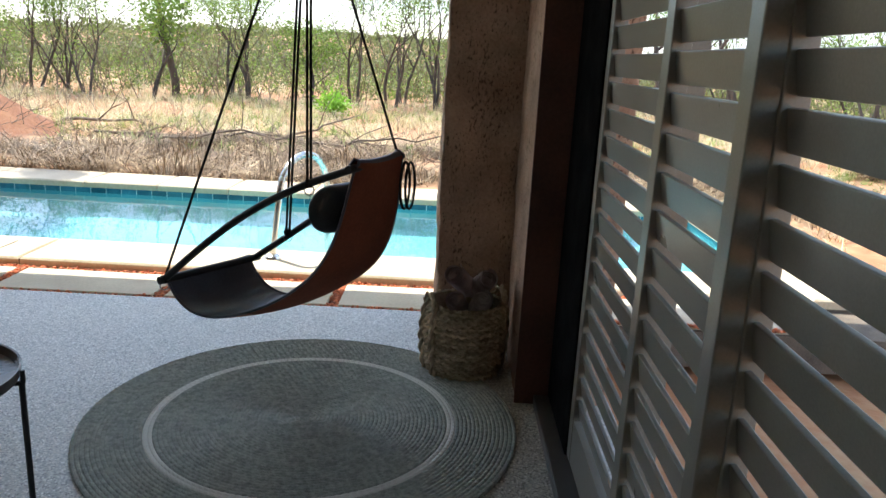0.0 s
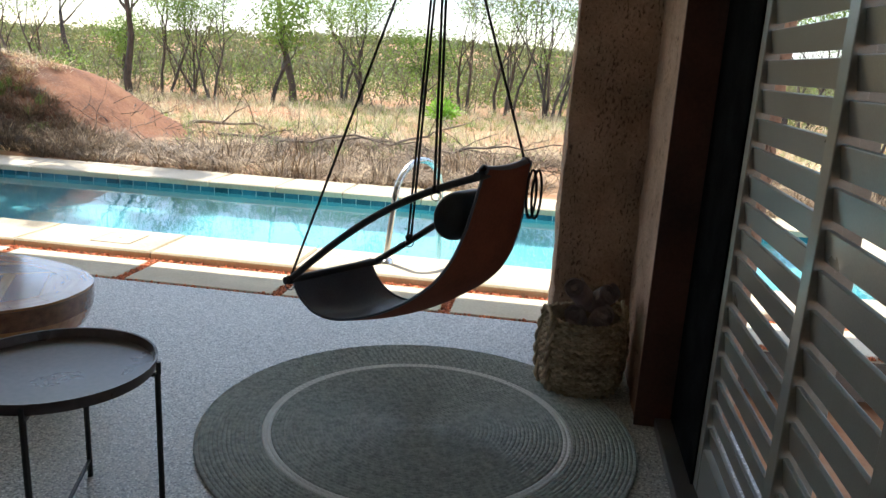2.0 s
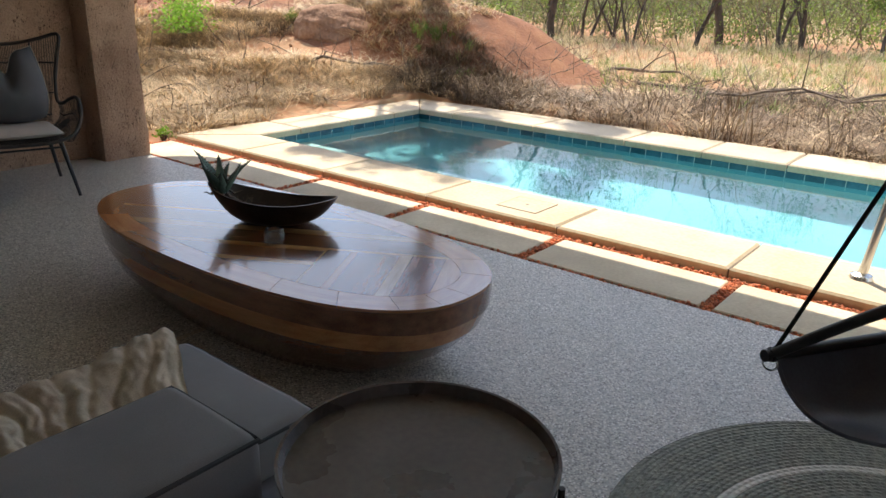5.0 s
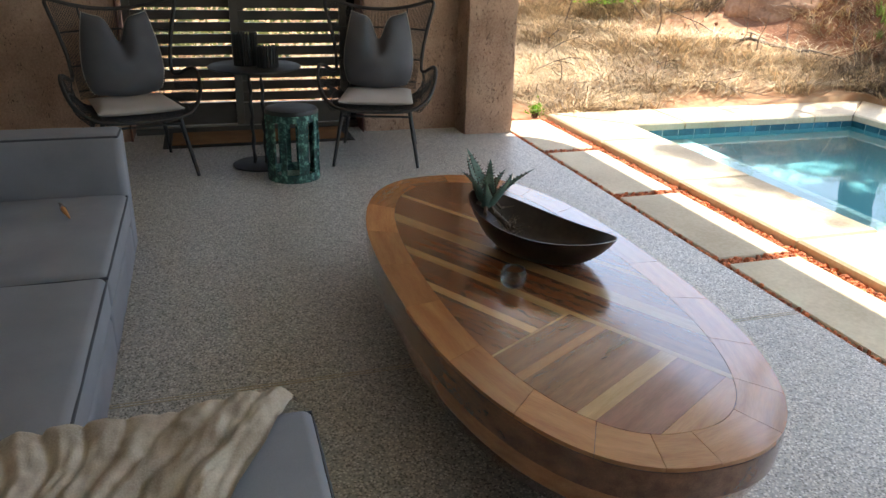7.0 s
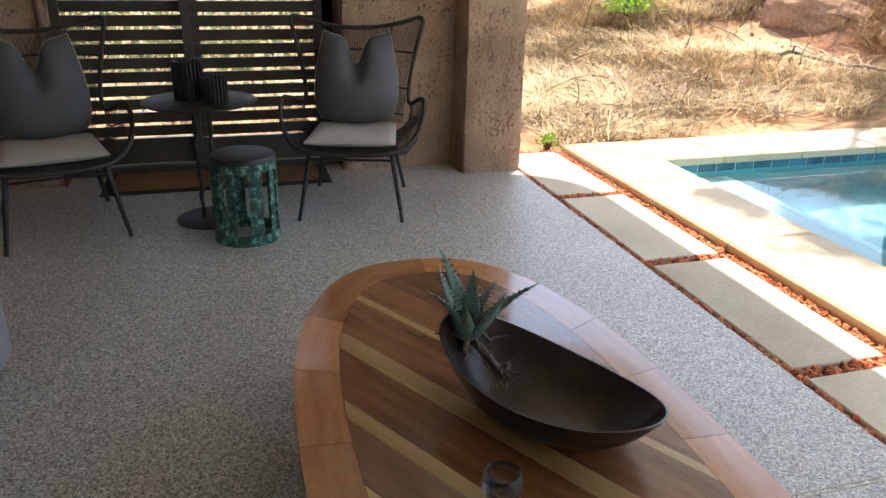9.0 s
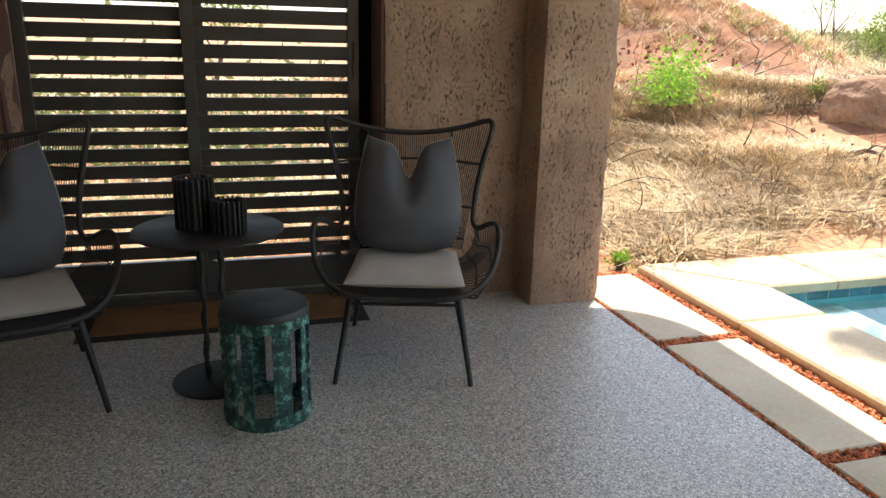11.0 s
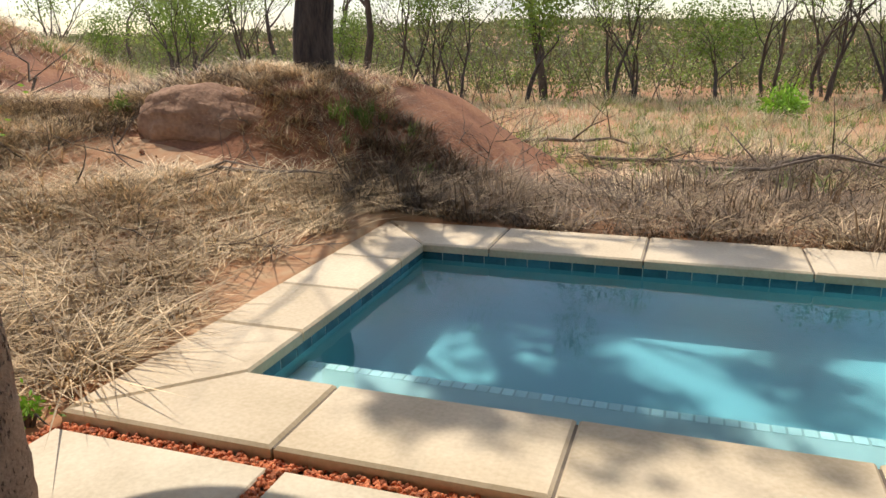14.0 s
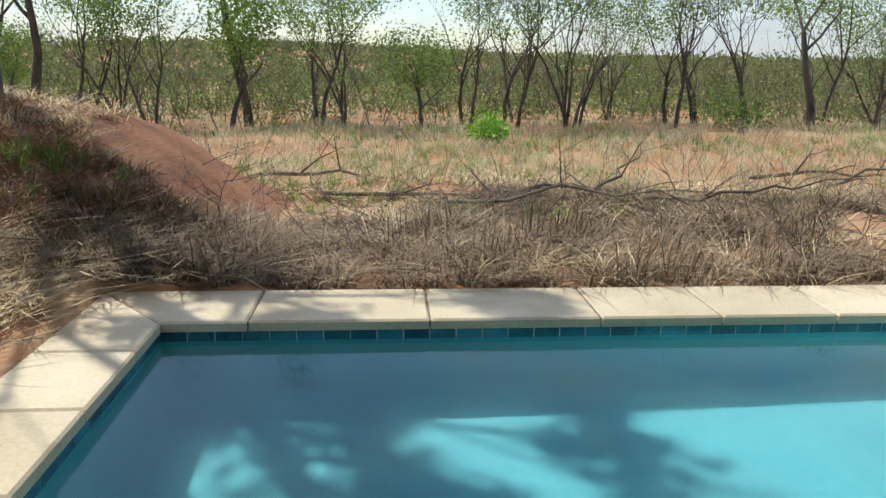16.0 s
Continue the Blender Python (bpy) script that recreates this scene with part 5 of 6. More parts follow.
part("lining", Geo().lathe([(0.0, 0.004), (0.15, 0.004)] + [(basket_r(BH * k / 8) - 0.012, max(0.01, BH * k / 8)) for k in range(9)], 40), M_WEAVE, bk, smooth=True)
for j in range(22):
    z = 0.009 + (BH - 0.014) * j / 21
    g = Geo()
    r = basket_r(z)
    pts = [((r + 0.006 * math.sin(26 * t + math.pi * (j % 2))) * math.cos(t), (r + 0.006 * math.sin(26 * t + math.pi * (j % 2))) * math.sin(t), z + 0.004 * math.cos(40 * t)) for t in (2 * math.pi * k / 160 for k in range(160))]
    g.tube(pts, [0.0082 + 0.002 * math.sin(k * 1.9) for k in range(160)], 6, closed=True)
    part("weave_coil", g, M_WEAVE, bk, smooth=True)


def twisted(path, r):
    g = Geo()
    P = [Vector(p) for p in path]
    for s in range(2):
        pts = []
        for i, p in enumerate(P):
            d = (P[min(i + 1, len(P) - 1)] - P[max(i - 1, 0)]).normalized()
            a = d.orthogonal().normalized(); b = d.cross(a)
            t = i * 0.9 + math.pi * s
            pts.append(p + (a * math.cos(t) + b * math.sin(t)) * r)
        g.tube(pts, r * 0.95, 6)
    return g


for base in (radians(205), radians(25)):
    path = []
    for k in range(49):
        s = k / 48
        if s < 0.4:
            a, z = base - 0.30, BH * s / 0.4
            rr = basket_r(z) + 0.016
        elif s > 0.6:
            a, z = base + 0.30, BH * (1 - s) / 0.4
            rr = basket_r(z) + 0.016
        else:
            q_ = (s - 0.4) / 0.2
            a, z = base - 0.30 + 0.6 * q_, BH + 0.045 * math.sin(math.pi * q_)
            rr = basket_r(BH) + 0.016
        path.append((rr * math.cos(a), rr * math.sin(a), z))
    part("handle", twisted(path, 0.009), M_WEAVE, bk, "twisted rope handle", smooth=True)


def towel(x, y, z, rx, ry, rz, r=0.050, L=0.24):
    g = Geo()
    turns, n = 3.2, 70
    prof_ = []
    for k in range(n):
        t = k / (n - 1)
        a = 2 * math.pi * turns * t
        rr = 0.012 + (r - 0.012) * t
        prof_.append((rr * math.cos(a), rr * math.sin(a)))
    def fn(u, v):
        i = min(n - 1, int(u * (n - 1) + 0.5))
        x_, y_ = prof_[i]
        wob = 1 + 0.05 * noise.noise(Vector((x_ * 20, y_ * 20, v * 4)))
        return (x_ * wob, y_ * wob, (v - 0.5) * L + 0.006 * math.sin(i * 0.4))
    g.sheet(fn, n, 10)
    k = len(g.v)
    g.sheet(lambda u, v: tuple(0.93 * c if j < 2 else c for j, c in enumerate(fn(u, v))), n, 10)
    g.tube([(0, 0, -L * 0.46), (0, 0, L * 0.46)], r * 0.86, 14)
    ob = part("rolled_towel", g, M_TOWEL, None, smooth=True)
    ob.matrix_basis = pose(x, y, z, rx, ry, rz)
    tagged(ob, "rolled mauve-brown towel lying in the seagrass basket", "towel", group="rolled towels")


towel(5.735, -0.83, 0.315, 58, 0, -8)
towel(5.825, -0.82, 0.310, 54, 0, 10)
towel(5.745, -0.79, 0.425, 60, 0, -20)
towel(5.835, -0.76, 0.405, 62, 0, 14)

# ---- pool rail and skimmer lid ----
rail = thing("pool_handrail", "curved brushed steel pool handrail set in the coping", "handrail")
pts = [(4.51, 0.78, COP)] + [(4.51 + 0.012 * k, 0.78, COP + 0.105 * k) for k in range(1, 5)]
pts += [(4.56 + 0.11 * (1 - math.cos(a)), 0.78 + 0.27 - 0.27 * math.cos(a), COP + 0.42 + 0.25 * math.sin(a)) for a in (math.pi * k / 18 for k in range(1, 18))]
pts += [(4.78, 1.32 + 0.02 * k, COP + 0.42 - 0.14 * k) for k in range(0, 7)]
part("tube", Geo().tube(pts, 0.022, 14), M_CHROME, rail, smooth="auto")
part("flange", Geo().lathe([(0.022, 0.03), (0.05, 0.018), (0.055, 0.0), (0.0, 0.0)], 24, Matrix.Translation((4.51, 0.78, COP + 0.001))), M_CHROME, rail, "round steel foot flange", smooth="auto")
lid = thing("skimmer_lid", "square stone skimmer lid with a finger hole in the coping", "lid", pose(2.6, 0.74, COP + 0.0005))
part("plate", Geo().box(-0.14, -0.13, 0, 0.14, 0.13, 0.003, 0.001), M_COPING, lid)
part("finger_hole", Geo().lathe([(0.012, 0.0033), (0.0, 0.0033)], 16), M_BLACK, lid)
part("joint", Geo().box(-0.146, -0.136, 0, 0.146, -0.131, 0.002).box(-0.146, 0.131, 0, 0.146, 0.136, 0.002).box(-0.146, -0.131, 0, -0.141, 0.131, 0.002).box(0.141, -0.131, 0, 0.146, 0.131, 0.002), M_GROUT, lid)

# ---- plants ----
def leaf_mesh(name, centers, size, seed, material, flat=0.0):
    """Many small four-sided leaves at the given centres."""
    r = np.random.RandomState(seed)
    c = np.asarray(centers, float)
    n = len(c)
    a = r.normal(size=(n, 3)); a[:, 2] *= (1 - flat)
    a /= np.linalg.norm(a, axis=1, keepdims=True)
    b = r.normal(size=(n, 3)); b -= a * (a * b).sum(1, keepdims=True)
    b /= np.linalg.norm(b, axis=1, keepdims=True)
    s = size * r.uniform(0.6, 1.4, (n, 1))
    v = np.stack([c - a * s, c + b * s * 0.45, c + a * s, c - b * s * 0.45], 1).reshape(-1, 3)
    me = bpy.data.meshes.new(name)
    me.vertices.add(n * 4); me.vertices.foreach_set("co", v.reshape(-1))
    me.loops.add(n * 4); me.loops.foreach_set("vertex_index", np.arange(n * 4, dtype=np.int32))
    me.polygons.add(n); me.polygons.foreach_set("loop_start", np.arange(0, n * 4, 4, dtype=np.int32))
    me.update(calc_edges=True)
    me.materials.append(material)
    return me


def grow(height, radius, seed, lean=0.1, forks=3, depth=4, first=0.35, spread=0.6, leaves=6, leaf_spread=0.25, stems=1, up=0.25):
    """Branch tubes and leaf places of one tree that stands at the origin."""
    rg = random.Random(seed)
    g, spots = Geo(), []

    def limb(p, d, length, r, level):
        pts, radii = [p.copy()], [r]
        steps = 5 if level < 2 else 3
        for i in range(steps):
            d = (d + Vector((rg.gauss(0, 0.13), rg.gauss(0, 0.13), rg.gauss(0, 0.08) + 0.03))).normalized()
            p = p + d * length / steps
            pts.append(p.copy()); radii.append(r * (1 - 0.45 * (i + 1) / steps))
        g.tube(pts, radii, 9 if level == 0 else (6 if level == 1 else 4), caps=level > 2)
        if level >= depth - 1:
            for q in pts[1:]:
                for _ in range(leaves):
                    spots.append((q.x + rg.gauss(0, leaf_spread), q.y + rg.gauss(0, leaf_spread), q.z + rg.gauss(0, leaf_spread * 0.7)))
        if level < depth:
            for k in range(forks if level else forks + 1):
                q = pts[-1] if k < 2 else pts[rg.randint(2, len(pts) - 1)]
                nd = (d + Vector((rg.gauss(0, spread), rg.gauss(0, spread), rg.gauss(up, 0.25)))).normalized()
                limb(q.copy(), nd, length * rg.uniform(0.5, 0.8), radii[-1] * rg.uniform(0.6, 0.85), level + 1)

    for s in range(stems):
        o = Vector((rg.gauss(0, 0.12), rg.gauss(0, 0.12), -0.15)) if stems > 1 else Vector((0, 0, -0.15))
        d = Vector((rg.gauss(0, lean), rg.gauss(0, lean), 1)).normalized()
        limb(o, d, height * first * rg.uniform(0.8, 1.1), radius, 0)
    return g, spots


def tree(name, label, seed, height, radius, leaf, material, bark=M_BARKPALE, reach=99.0, **kw):
    g, spots = grow(height, radius, seed, **kw)
    spots = [p for p in spots if math.hypot(p[0], p[1]) < reach]
    t = thing(name, label, "tree")
    part("trunk", g, bark, t, smooth=True)
    if spots:
        ob = new("crown", leaf_mesh("crown", spots, leaf, seed, material))
        ob.parent = t
    return t


big = tree("tree", "tall old tree with rough grey bark on the soil mound", 12, 10.5, 0.33, 0.085, M_OLIVE, bark=M_BARK, reach=2.2, lean=0.03, forks=3, depth=5, first=0.45, spread=0.30, leaves=8, leaf_spread=0.10, up=0.4)
rgl = random.Random(77)
g, clumps = Geo(), []
for k in range(8):
    a, z = k * 2.4 + rgl.uniform(-0.3, 0.3), 2.5 + 0.22 * k
    e = Vector((math.cos(a), math.sin(a), rgl.uniform(-0.1, 0.5)))
    pts = [Vector((0, 0, z))]
    for i in range(5):
        e = (e + Vector((rgl.gauss(0, 0.2), rgl.gauss(0, 0.2), rgl.gauss(0, 0.15)))).normalized()
        pts.append(pts[-1] + e * rgl.uniform(0.3, 0.5))
        for _ in range(14 if i else 4):
            clumps.append(tuple(pts[-1] + Vector((rgl.gauss(0, 0.17), rgl.gauss(0, 0.17), rgl.gauss(0, 0.12)))))
    g.tube(pts, [0.06, 0.05, 0.04, 0.03, 0.02, 0.008], 6)
part("low_boughs", g, M_BARK, big, smooth=True)
new("low_foliage", leaf_mesh("low_foliage", clumps, 0.075, 78, M_OLIVE)).parent = big
big.matrix_basis = pose(-2.72, 5.95, 0.92, 0, 0, 308)
big.scale = (0.74, 0.74, 0.74)

kinds = [
    tree("tree", "slim bushveld tree with sparse yellow-green leaves", 3, 5.4, 0.052, 0.042, M_GREEN, lean=0.08, depth=4, first=0.42, leaves=4, stems=2, spread=0.38, leaf_spread=0.16, up=0.15),
    tree("tree", "many-stemmed bushveld tree with thin young leaves", 7, 4.6, 0.042, 0.038, M_GREEN, lean=0.13, depth=4, first=0.38, leaves=3, stems=3, spread=0.42, leaf_spread=0.16, up=0.2),
    tree("tree", "nearly bare dark bushveld tree with thin twigs", 9, 4.6, 0.055, 0.034, M_OLIVE, lean=0.1, depth=4, first=0.42, leaves=1, stems=2, spread=0.4, up=0.3),
    tree("tree", "leafy green bushveld tree with a rounded crown", 15, 3.6, 0.065, 0.05, M_GREEN, lean=0.1, depth=4, leaves=6, spread=0.7, leaf_spread=0.24),
    tree("tree", "tall spreading bushveld tree with forked limbs", 21, 7.4, 0.12, 0.05, M_OLIVE, lean=0.12, depth=5, forks=2, first=0.4, leaves=5, spread=0.6, leaf_spread=0.22),
]
rg = random.Random(11)
spots = [(-7.0, 16.8, 4), (-6.3, 17.6, 0), (-5.5, 18.0, 1), (-4.7, 17.2, 0), (-2.7, 18.8, 4), (-2.9, 17.4, 3), (-0.9, 18.0, 0), (-0.2, 17.6, 1), (1.7, 17.4, 3), (2.8, 17.8, 2),
         (3.9, 17.6, 2), (4.1, 18.6, 0), (5.2, 17.2, 1), (5.5, 17.4, 2), (6.8, 19.0, 1), (8.0, 17.8, 2), (9.0, 18.6, 0), (10.1, 18.2, 2), (11.6, 17.6, 4), (12.4, 18.8, 0), (13.6, 17.9, 1),
         (-9.4, 12.2, 1), (-9.0, 14.6, 0), (-11.5, 15.4, 3), (-13.5, 17.0, 3), (-8.6, 19.5, 3), (-12.6, 20.5, 0), (-10.4, 22.0, 4), (-16, 16, 0), (-18, 20, 3), (15.5, 19.5, 0), (17.5, 18.4, 3),
         (-14.5, 25.0, 4), (19, 26, 1), (-26, 30, 4), (24, 30, 4),
         (9.5, 5.2, 0), (11.0, 1.5, 3), (13.0, -1.5, 0), (12.0, 7.5, 1), (-16, -2, 3), (-13, -7, 0)]
used = set()
for x, y, k in spots:
    z = float(ground_z(x, y))
    m = pose(x, y, z, 0, 0, rg.uniform(0, 360))
    if k in used:
        t = copy_thing(kinds[k], m)
    else:
        t = kinds[k]; t.matrix_basis = m; used.add(k)
    s = rg.uniform(0.8, 1.15)
    t.scale = (s, s, s * rg.uniform(0.9, 1.1))


def shrub_field(name, label, count, area, size, leaves, leaf, seed, material, stemmed=0.0):
    """Scrub over an area (x0, y0, x1, y1): clumps of leaves in uneven mounds."""
    r = np.random.RandomState(seed)
    x, y = r.uniform(area[0], area[2], count), r.uniform(area[1], area[3], count)
    s = size * r.uniform(0.45, 1.5, count)
    z = ground_z(x, y)
    p = r.normal(size=(count, leaves, 3)) * np.array([0.42, 0.42, 0.34]) * s[:, None, None]
    p[..., 2] = np.abs(p[..., 2]) * 1.3 + 0.12 * s[:, None]
    lump = r.normal(size=(count, 4, 3)) * np.array([0.4, 0.4, 0.25]) * s[:, None, None]
    pick = r.randint(0, 4, (count, leaves))
    p += np.take_along_axis(lump, pick[..., None].repeat(3, 2), 1)
    p += np.stack([x, y, z], 1)[:, None, :]
    p[..., 2] = np.maximum(p[..., 2], z[:, None] + 0.05)
    ob = new(name, leaf_mesh(name, p.reshape(-1, 3), leaf, seed, material))
    return tagged(ob, label, "scrub", kind="stuff")


shrub_field("near_scrub", "low olive-green scrub behind the grass", 700, (-30, 18, 32, 30), 0.75, 90, 0.05, 1, M_OLIVE)
shrub_field("leafy_scrub", "fresh green scrub among thin trees", 200, (-30, 18.5, 32, 32), 0.85, 90, 0.055, 2, M_GREEN)
shrub_field("west_scrub", "olive scrub on the bank outside the west shutters", 90, (-9, -8, -3.2, -0.6), 0.7, 110, 0.05, 6, M_OLIVE)
shrub_field("middle_scrub", "dense grey-green bushveld in the middle distance", 2200, (-75, 30, 80, 85), 0.95, 70, 0.12, 3, M_OLIVE)
shrub_field("far_scrub", "bushveld fading towards the horizon", 2600, (-260, 85, 260, 320), 1.9, 40, 0.35, 4, M_OLIVE)
shrub_field("ridge_scrub", "wooded ridge along the horizon", 3000, (-900, 320, 900, 900), 4.5, 30, 1.3, 5, M_OLIVE)


def stick_field(name, label, count, area, length, seed, radius=0.012, upright=True):
    """Bare thin stems standing or lying over an area."""
    rg, g = random.Random(seed), Geo()
    for _ in range(count):
        x, y = rg.uniform(area[0], area[2]), rg.uniform(area[1], area[3])
        z = float(ground_z(x, y))
        if z < -0.2:
            continue
        p, L = Vector((x, y, z)), length * rg.uniform(0.5, 1.3)
        d = Vector((rg.gauss(0, 0.25), rg.gauss(0, 0.25), 1)) if upright else Vector((rg.gauss(0, 1), rg.gauss(0, 0.5), rg.uniform(0.05, 0.4)))
        d.normalize()
        pts = [p]
        for i in range(4):
            d = (d + Vector((rg.gauss(0, 0.2), rg.gauss(0, 0.2), rg.gauss(0, 0.15)))).normalized()
            pts.append(pts[-1] + d * L / 4)
            if i > 0:
                e = (d + Vector((rg.gauss(0, 0.6), rg.gauss(0, 0.6), rg.gauss(0.1, 0.4)))).normalized()
                g.tube([pts[-1], pts[-1] + e * L * 0.2, pts[-1] + e * L * 0.35 + Vector((0, 0, rg.gauss(0, 0.05)))], [radius * 0.5, radius * 0.35, radius * 0.15], 3, caps=False)
        g.tube(pts, [radius * (1 - 0.2 * i) for i in range(5)], 4, caps=False)
    return tagged(part(name, g, M_TWIG, None), label, "twigs", kind="stuff")


stick_field("bare_saplings", "bare grey saplings in the scrub", 900, (-24, 16.5, 26, 30), 1.8, 31, 0.016)
stick_field("brushwood", "tangle of dry brushwood behind the pool", 800, (-1.0, 4.4, 9.5, 7.8), 0.5, 32, 0.006, False)
stick_field("bank_brushwood", "dry twigs lying on the sandy bank", 90, (-7.5, 1.0, -1.2, 5.0), 0.7, 33, 0.008, False)
stick_field("field_twigs", "thin dry weed stalks in the grass field", 420, (-9, 7.5, 16, 16.5), 0.5, 34, 0.005)


def grass(name, label, clumps, per, area, h, lean, width, seed, material, keep=None):
    r = np.random.RandomState(seed)
    x, y = r.uniform(area[0], area[2], clumps), r.uniform(area[1], area[3], clumps)
    ok = ~((x > -1.14) & (x < 8.7) & (y < 3.90) & (y > 0.2)) & ~((x > -1.0) & (x < 8.7) & (y < 3.86) & (y > -6)) & ~((x > -1.7) & (x < 7.5) & (y < 0.6) & (y > -6))
    if area[2] - area[0] > 2:
        ok &= ~((mound(x, y) > 0.12) & (x > -2.9)) & ~((mound(x, y) > 0.5) & (r.uniform(0, 1, len(x)) > 0.25)) & (np.hypot(x + 2.85, y - 4.1) > 0.62)
    if keep is not None:
        ok &= keep(x, y, r)
    x, y = x[ok], y[ok]
    n = len(x)
    hs = r.uniform(0.5, 1.4, n)
    dirc = r.uniform(0, 2 * np.pi, n)
    bx = np.repeat(x, per) + r.normal(0, 0.07 * h / 0.4, n * per)
    by = np.repeat(y, per) + r.normal(0, 0.07 * h / 0.4, n * per)
    bx = np.where((by < 3.83) & (bx > -1.0) & (by > 0.4) & (bx < 8.6), np.where(by > 3.0, bx, -1.03), bx)
    by = np.where((by < 3.83) & (bx > -1.0) & (bx < 8.6), 3.85, by)
    hh = np.repeat(hs, per) * h * r.uniform(0.45, 1.2, n * per)
    ang = np.repeat(dirc, per) + r.normal(0, 1.1, n * per)
    ln = hh * lean * r.uniform(0.2, 1.6, n * per)
    out = np.stack([np.cos(ang), np.sin(ang)], 1) * ln[:, None]
    base = np.stack([bx, by, ground_z(bx, by) - 0.01], 1)
    base[:, 2] = np.where(base[:, 2] < -0.2, -0.03, base[:, 2])
    me = blades(name, base, out, hh * np.clip(1.15 - 0.35 * lean, 0.25, 1), width * r.uniform(0.6, 1.3, n * per), 0.3)
    me.materials.append(material)
    return tagged(new(name, me), label, "grass", kind="stuff")


def off_mound(x, y, r):
    bare = bump2(x, y, -2.1, 6.0, 1.5, 1.5)
    patch = ripple(x * 0.7 + 3, y * 0.7)
    return (r.uniform(0, 1, len(x)) > bare * 1.25) & (patch > -0.55)


grass("near_grass", "tangled dry straw grass behind the pool coping", 2000, 22, (-9.5, 3.85, 13, 8.5), 0.31, 1.5, 0.009, 41, M_STRAW, off_mound)
grass("near_old_grass", "grey-brown old grass behind the pool, darkened for shade in the tangle", 3600, 22, (-5.5, 3.85, 13, 7.6), 0.32, 1.3, 0.009, 42, M_STRAWDK, off_mound)
grass("bank_straw", "pale flattened straw between the pool and the bank", 2000, 28, (-5.5, 0.2, -1.0, 5.2), 0.32, 1.5, 0.009, 51, M_STRAW, lambda x, y, r: ripple(x * 1.1, y * 1.1 + 1) > -0.6)
grass("bank_grass", "flattened pale straw on the sandy bank", 3000, 20, (-14, -6.5, -1.0, 6.5), 0.33, 1.5, 0.009, 43, M_STRAW, lambda x, y, r: ripple(x * 0.6, y * 0.6 + 2) > -0.35)
grass("tall_tufts", "upright russet grass tufts beside the pool", 75, 26, (-2.5, 4.0, 11, 5.6), 0.50, 0.45, 0.009, 44, M_STRAWDK, off_mound)
grass("field_grass", "pale dry grass field before the trees", 5200, 14, (-16, 8, 22, 18.5), 0.34, 0.8, 0.008, 45, M_FIELD)
grass("field_green", "fresh green grass patches in the field", 4200, 14, (-16, 6.0, 22, 18), 0.24, 0.8, 0.010, 46, M_GREEN, lambda x, y, r: ripple(x * 0.35 + 1, y * 0.5) > -0.25)
grass("scrub_grass", "dry grass under the scrub", 4200, 9, (-40, 18, 45, 45), 0.5, 0.7, 0.02, 47, M_FIELD)
grass("side_grass", "green grass and straw outside the shutters", 1800, 14, (6.7, -8, 14, 3.8), 0.2, 0.9, 0.008, 48, M_STRAW)
grass("lawn_west", "short green grass outside the west shutters", 1300, 12, (-7, -7, -1.4, -0.2), 0.10, 0.8, 0.008, 49, M_GREEN, lambda x, y, r: ripple(x, y) > -0.2)
grass("mound_straw", "few straw tufts on the bare mound", 300, 22, (-3.5, 4.2, -1.55, 6.4), 0.24, 1.5, 0.008, 53, M_STRAW)
grass("mound_skirt", "old straw round the foot of the mound", 420, 22, (-1.6, 3.9, 0.35, 5.3), 0.28, 1.3, 0.008, 54, M_STRAWDK)
grass("mound_tufts", "small green tufts on the bare mound", 14, 40, (-2.1, 4.6, -1.0, 5.2), 0.16, 0.5, 0.007, 50, M_GREEN)


def bush(label, x, y, r, seed, material, leaf=0.03, count=900):
    rr = np.random.RandomState(seed)
    p = rr.normal(size=(count, 3)) * r * np.array([0.45, 0.45, 0.4])
    p[:, 2] = np.abs(p[:, 2]) * 1.5 + 0.03
    lump = rr.normal(size=(9, 3)) * r * 0.35
    lump[:, 2] = np.abs(lump[:, 2])
    p = p * 0.6 + lump[rr.randint(0, 9, count)]
    z = float(ground_z(x, y))
    t = thing("bush", label, "bush", pose(x, y, z))
    g, rg = Geo(), random.Random(seed)
    for q in lump:
        g.tube([(0, 0, -0.05), tuple(Vector(q) * 0.5 + Vector((0, 0, 0.05))), tuple(q)], [0.012, 0.008, 0.003], 5)
    part("stems", g, M_TWIG, t)
    ob = new("foliage", leaf_mesh("foliage", p, leaf, seed, material)); ob.parent = t


bush("small bright green bush in the dry grass field", 2.75, 14.0, 0.55, 61, M_BRIGHT, 0.05)
bush("light green feathery bush on the red bank", -4.55, 2.95, 0.5, 62, M_BRIGHT, 0.025, 1500)
bush("low dark green bush before the thin trees", -8.0, 15.0, 0.9, 63, M_GREEN, 0.05)
bush("low green bush at the edge of the trees", 9.0, 16.4, 0.8, 64, M_GREEN, 0.05)
bush("tiny green weed at the corner of the coping", -1.08, 0.42, 0.09, 65, M_BRIGHT, 0.015, 160)
bush("small green weed on the slope", -4.0, 4.4, 0.16, 66, M_GREEN, 0.02, 250)


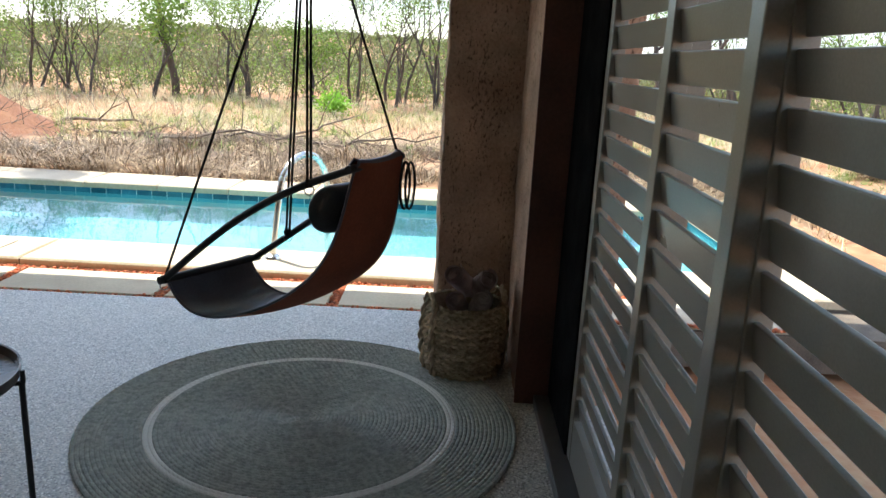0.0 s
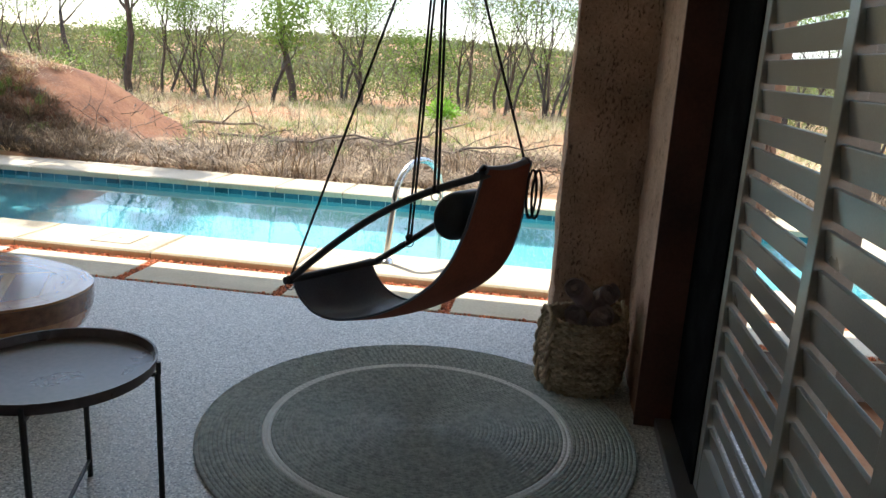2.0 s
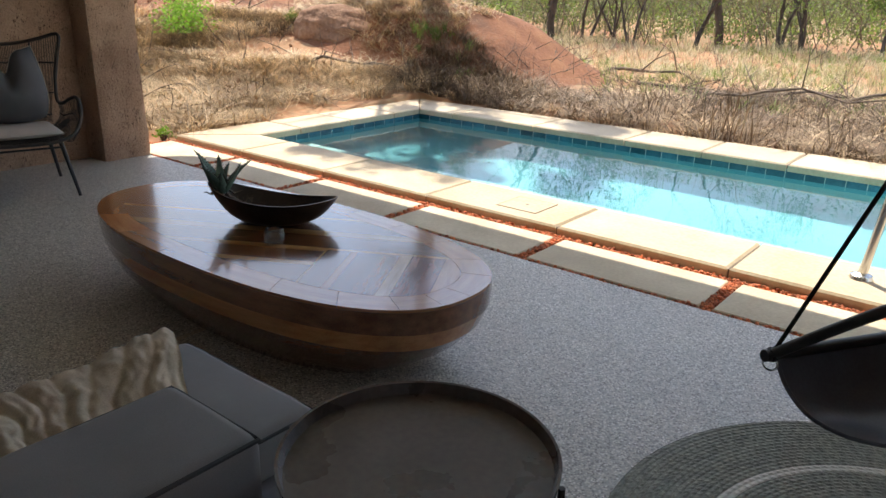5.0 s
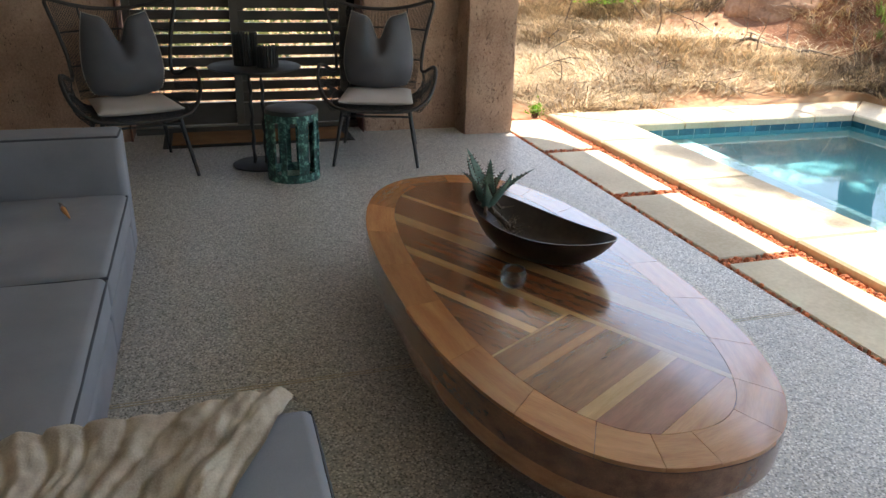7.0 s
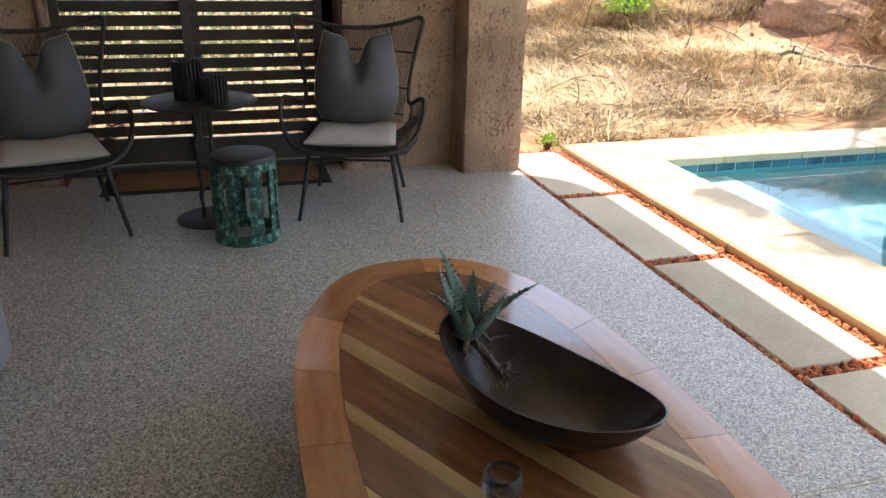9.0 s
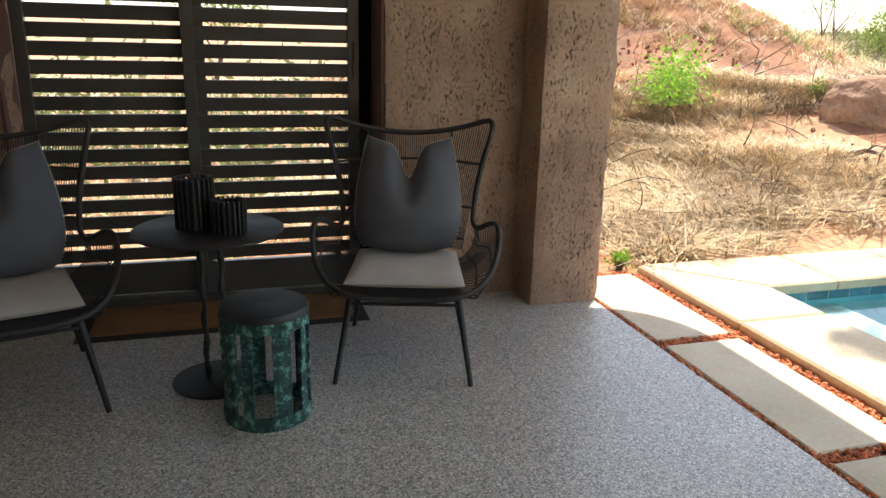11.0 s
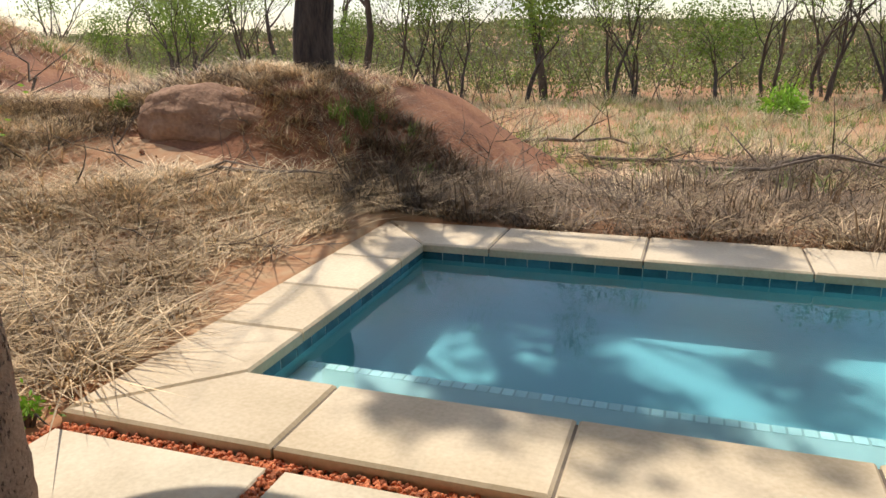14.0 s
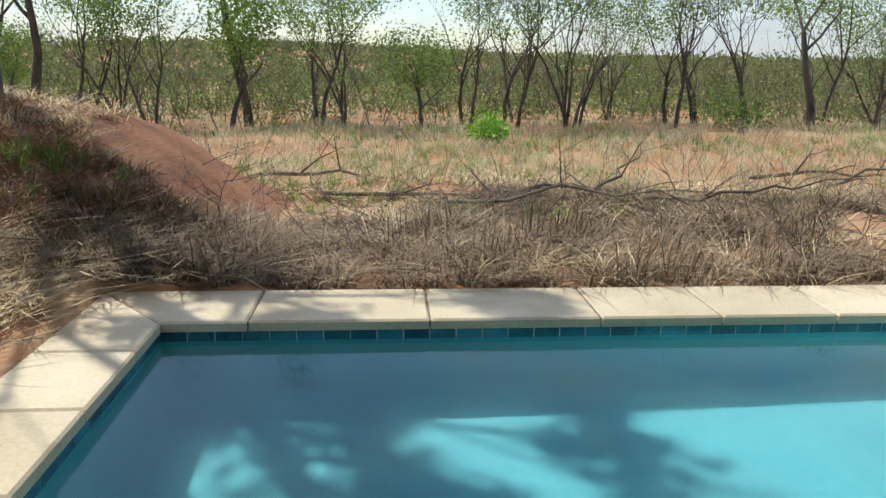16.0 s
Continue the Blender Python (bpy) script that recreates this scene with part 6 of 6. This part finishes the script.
def fallen(label, pts, r, seed):
    """A fallen bough with side branches."""
    rg, g = random.Random(seed), Geo()
    P = [Vector((x, y, float(ground_z(x, y)) + h)) for x, y, h in pts]
    Q = []
    for a, b in zip(P, P[1:]):
        for k in range(4):
            Q.append(a.lerp(b, k / 4) + Vector((rg.gauss(0, 0.04), rg.gauss(0, 0.06), rg.gauss(0, 0.035))))
    Q.append(P[-1])
    g.tube(Q, [r * (1 - 0.8 * i / len(Q)) for i in range(len(Q))], 7)
    for i in range(2, len(Q), 2):
        d = Vector((rg.gauss(0.5, 0.7), rg.gauss(0, 0.6), rg.uniform(0.05, 0.7))).normalized() * rg.uniform(0.3, 0.9)
        br = r * (1 - 0.8 * i / len(Q)) * 0.6
        mid = Q[i] + d * 0.5 + Vector((rg.gauss(0, 0.05), rg.gauss(0, 0.05), 0.03))
        g.tube([Q[i], mid, Q[i] + d], [br, br * 0.7, br * 0.25], 5)
        e = d + Vector((rg.gauss(0, 0.3), rg.gauss(0, 0.3), rg.gauss(0, 0.2)))
        g.tube([mid, mid + e * 0.35, mid + e * 0.6], [br * 0.5, br * 0.35, br * 0.1], 4)
    tagged(part("fallen_branch", g, M_TWIG, None, smooth=True), label, "branch", group="fallen branches")


fallen("long dead bough lying in the dry grass", [(0.0, 7.6, 0.05), (2.0, 7.3, 0.08), (4.2, 7.6, 0.1), (5.6, 7.4, 0.05)], 0.026, 1)
fallen("dead forked branch lying over the long bough", [(2.6, 7.0, 0.05), (3.6, 7.7, 0.25), (4.1, 8.6, 0.5)], 0.025, 2)
fallen("bleached dead branch at the edge of the tangle", [(5.8, 9.0, 0.04), (7.0, 9.2, 0.15), (8.4, 8.9, 0.1)], 0.032, 3)
fallen("grey forked bough in the brushwood", [(1.4, 6.4, 0.08), (2.6, 6.7, 0.22), (3.9, 6.5, 0.12)], 0.022, 8)
fallen("bent dead bough on the brushwood", [(3.6, 6.9, 0.06), (4.6, 6.6, 0.25), (5.9, 7.0, 0.3)], 0.022, 9)
fallen("twisted dead branch in the grass field", [(6.0, 8.2, 0.05), (7.4, 8.5, 0.2), (8.8, 8.2, 0.25)], 0.025, 10)
fallen("thin dead branch beside the mound", [(-0.9, 8.4, 0.03), (0.2, 8.8, 0.1), (1.0, 8.6, 0.05)], 0.03, 4)
fallen("dry curved branch lying on the straw", [(-2.9, 3.2, 0.04), (-2.0, 3.9, 0.08), (-1.3, 4.2, 0.04)], 0.025, 5)
fallen("dead twiggy branch standing out of the bank", [(-5.3, 4.6, 0.0), (-5.35, 4.7, 0.3), (-5.5, 4.6, 0.6)], 0.02, 6)


def boulder(label, x, y, sx, sy, sz, seed, rz=0):
    g = Geo()
    bm = bmesh.new()
    bmesh.ops.create_icosphere(bm, subdivisions=5, radius=1)
    bm.verts.index_update()
    off = Vector((seed * 3.1, seed * 1.7, 0))
    vs = []
    for v in bm.verts:
        p = v.co.copy()
        p = p * (1 + 0.22 * noise.noise(p * 1.3 + off) + 0.07 * noise.noise(p * 4 + off) + 0.03 * noise.noise(p * 11 + off))
        vs.append((p.x * sx, p.y * sy, max(p.z, -0.55) * sz))
    g.add(vs, [[v.index for v in f.verts] for f in bm.faces])
    bm.free()
    ob = part("boulder", g, M_ROCK, None, smooth=True)
    ob.matrix_basis = pose(x, y, 0.68, 0, 8, rz)
    tagged(ob, label, "rock")


boulder("rounded red-brown boulder leaning on the mound", -2.95, 4.45, 0.66, 0.42, 0.35, 2, 45)
tagged(part("soil_clods", pebbles([(-3.3, 3.2, -2.2, 3.7), (-7, 3, -4.5, 5), (2.6, 3.9, 3.8, 4.8)], 420, 0.008, 0.035, 8, lambda x, y: float(ground_z(x, y))), M_SOIL, None),
       "loose red soil clods on the mound", "soil", kind="stuff")
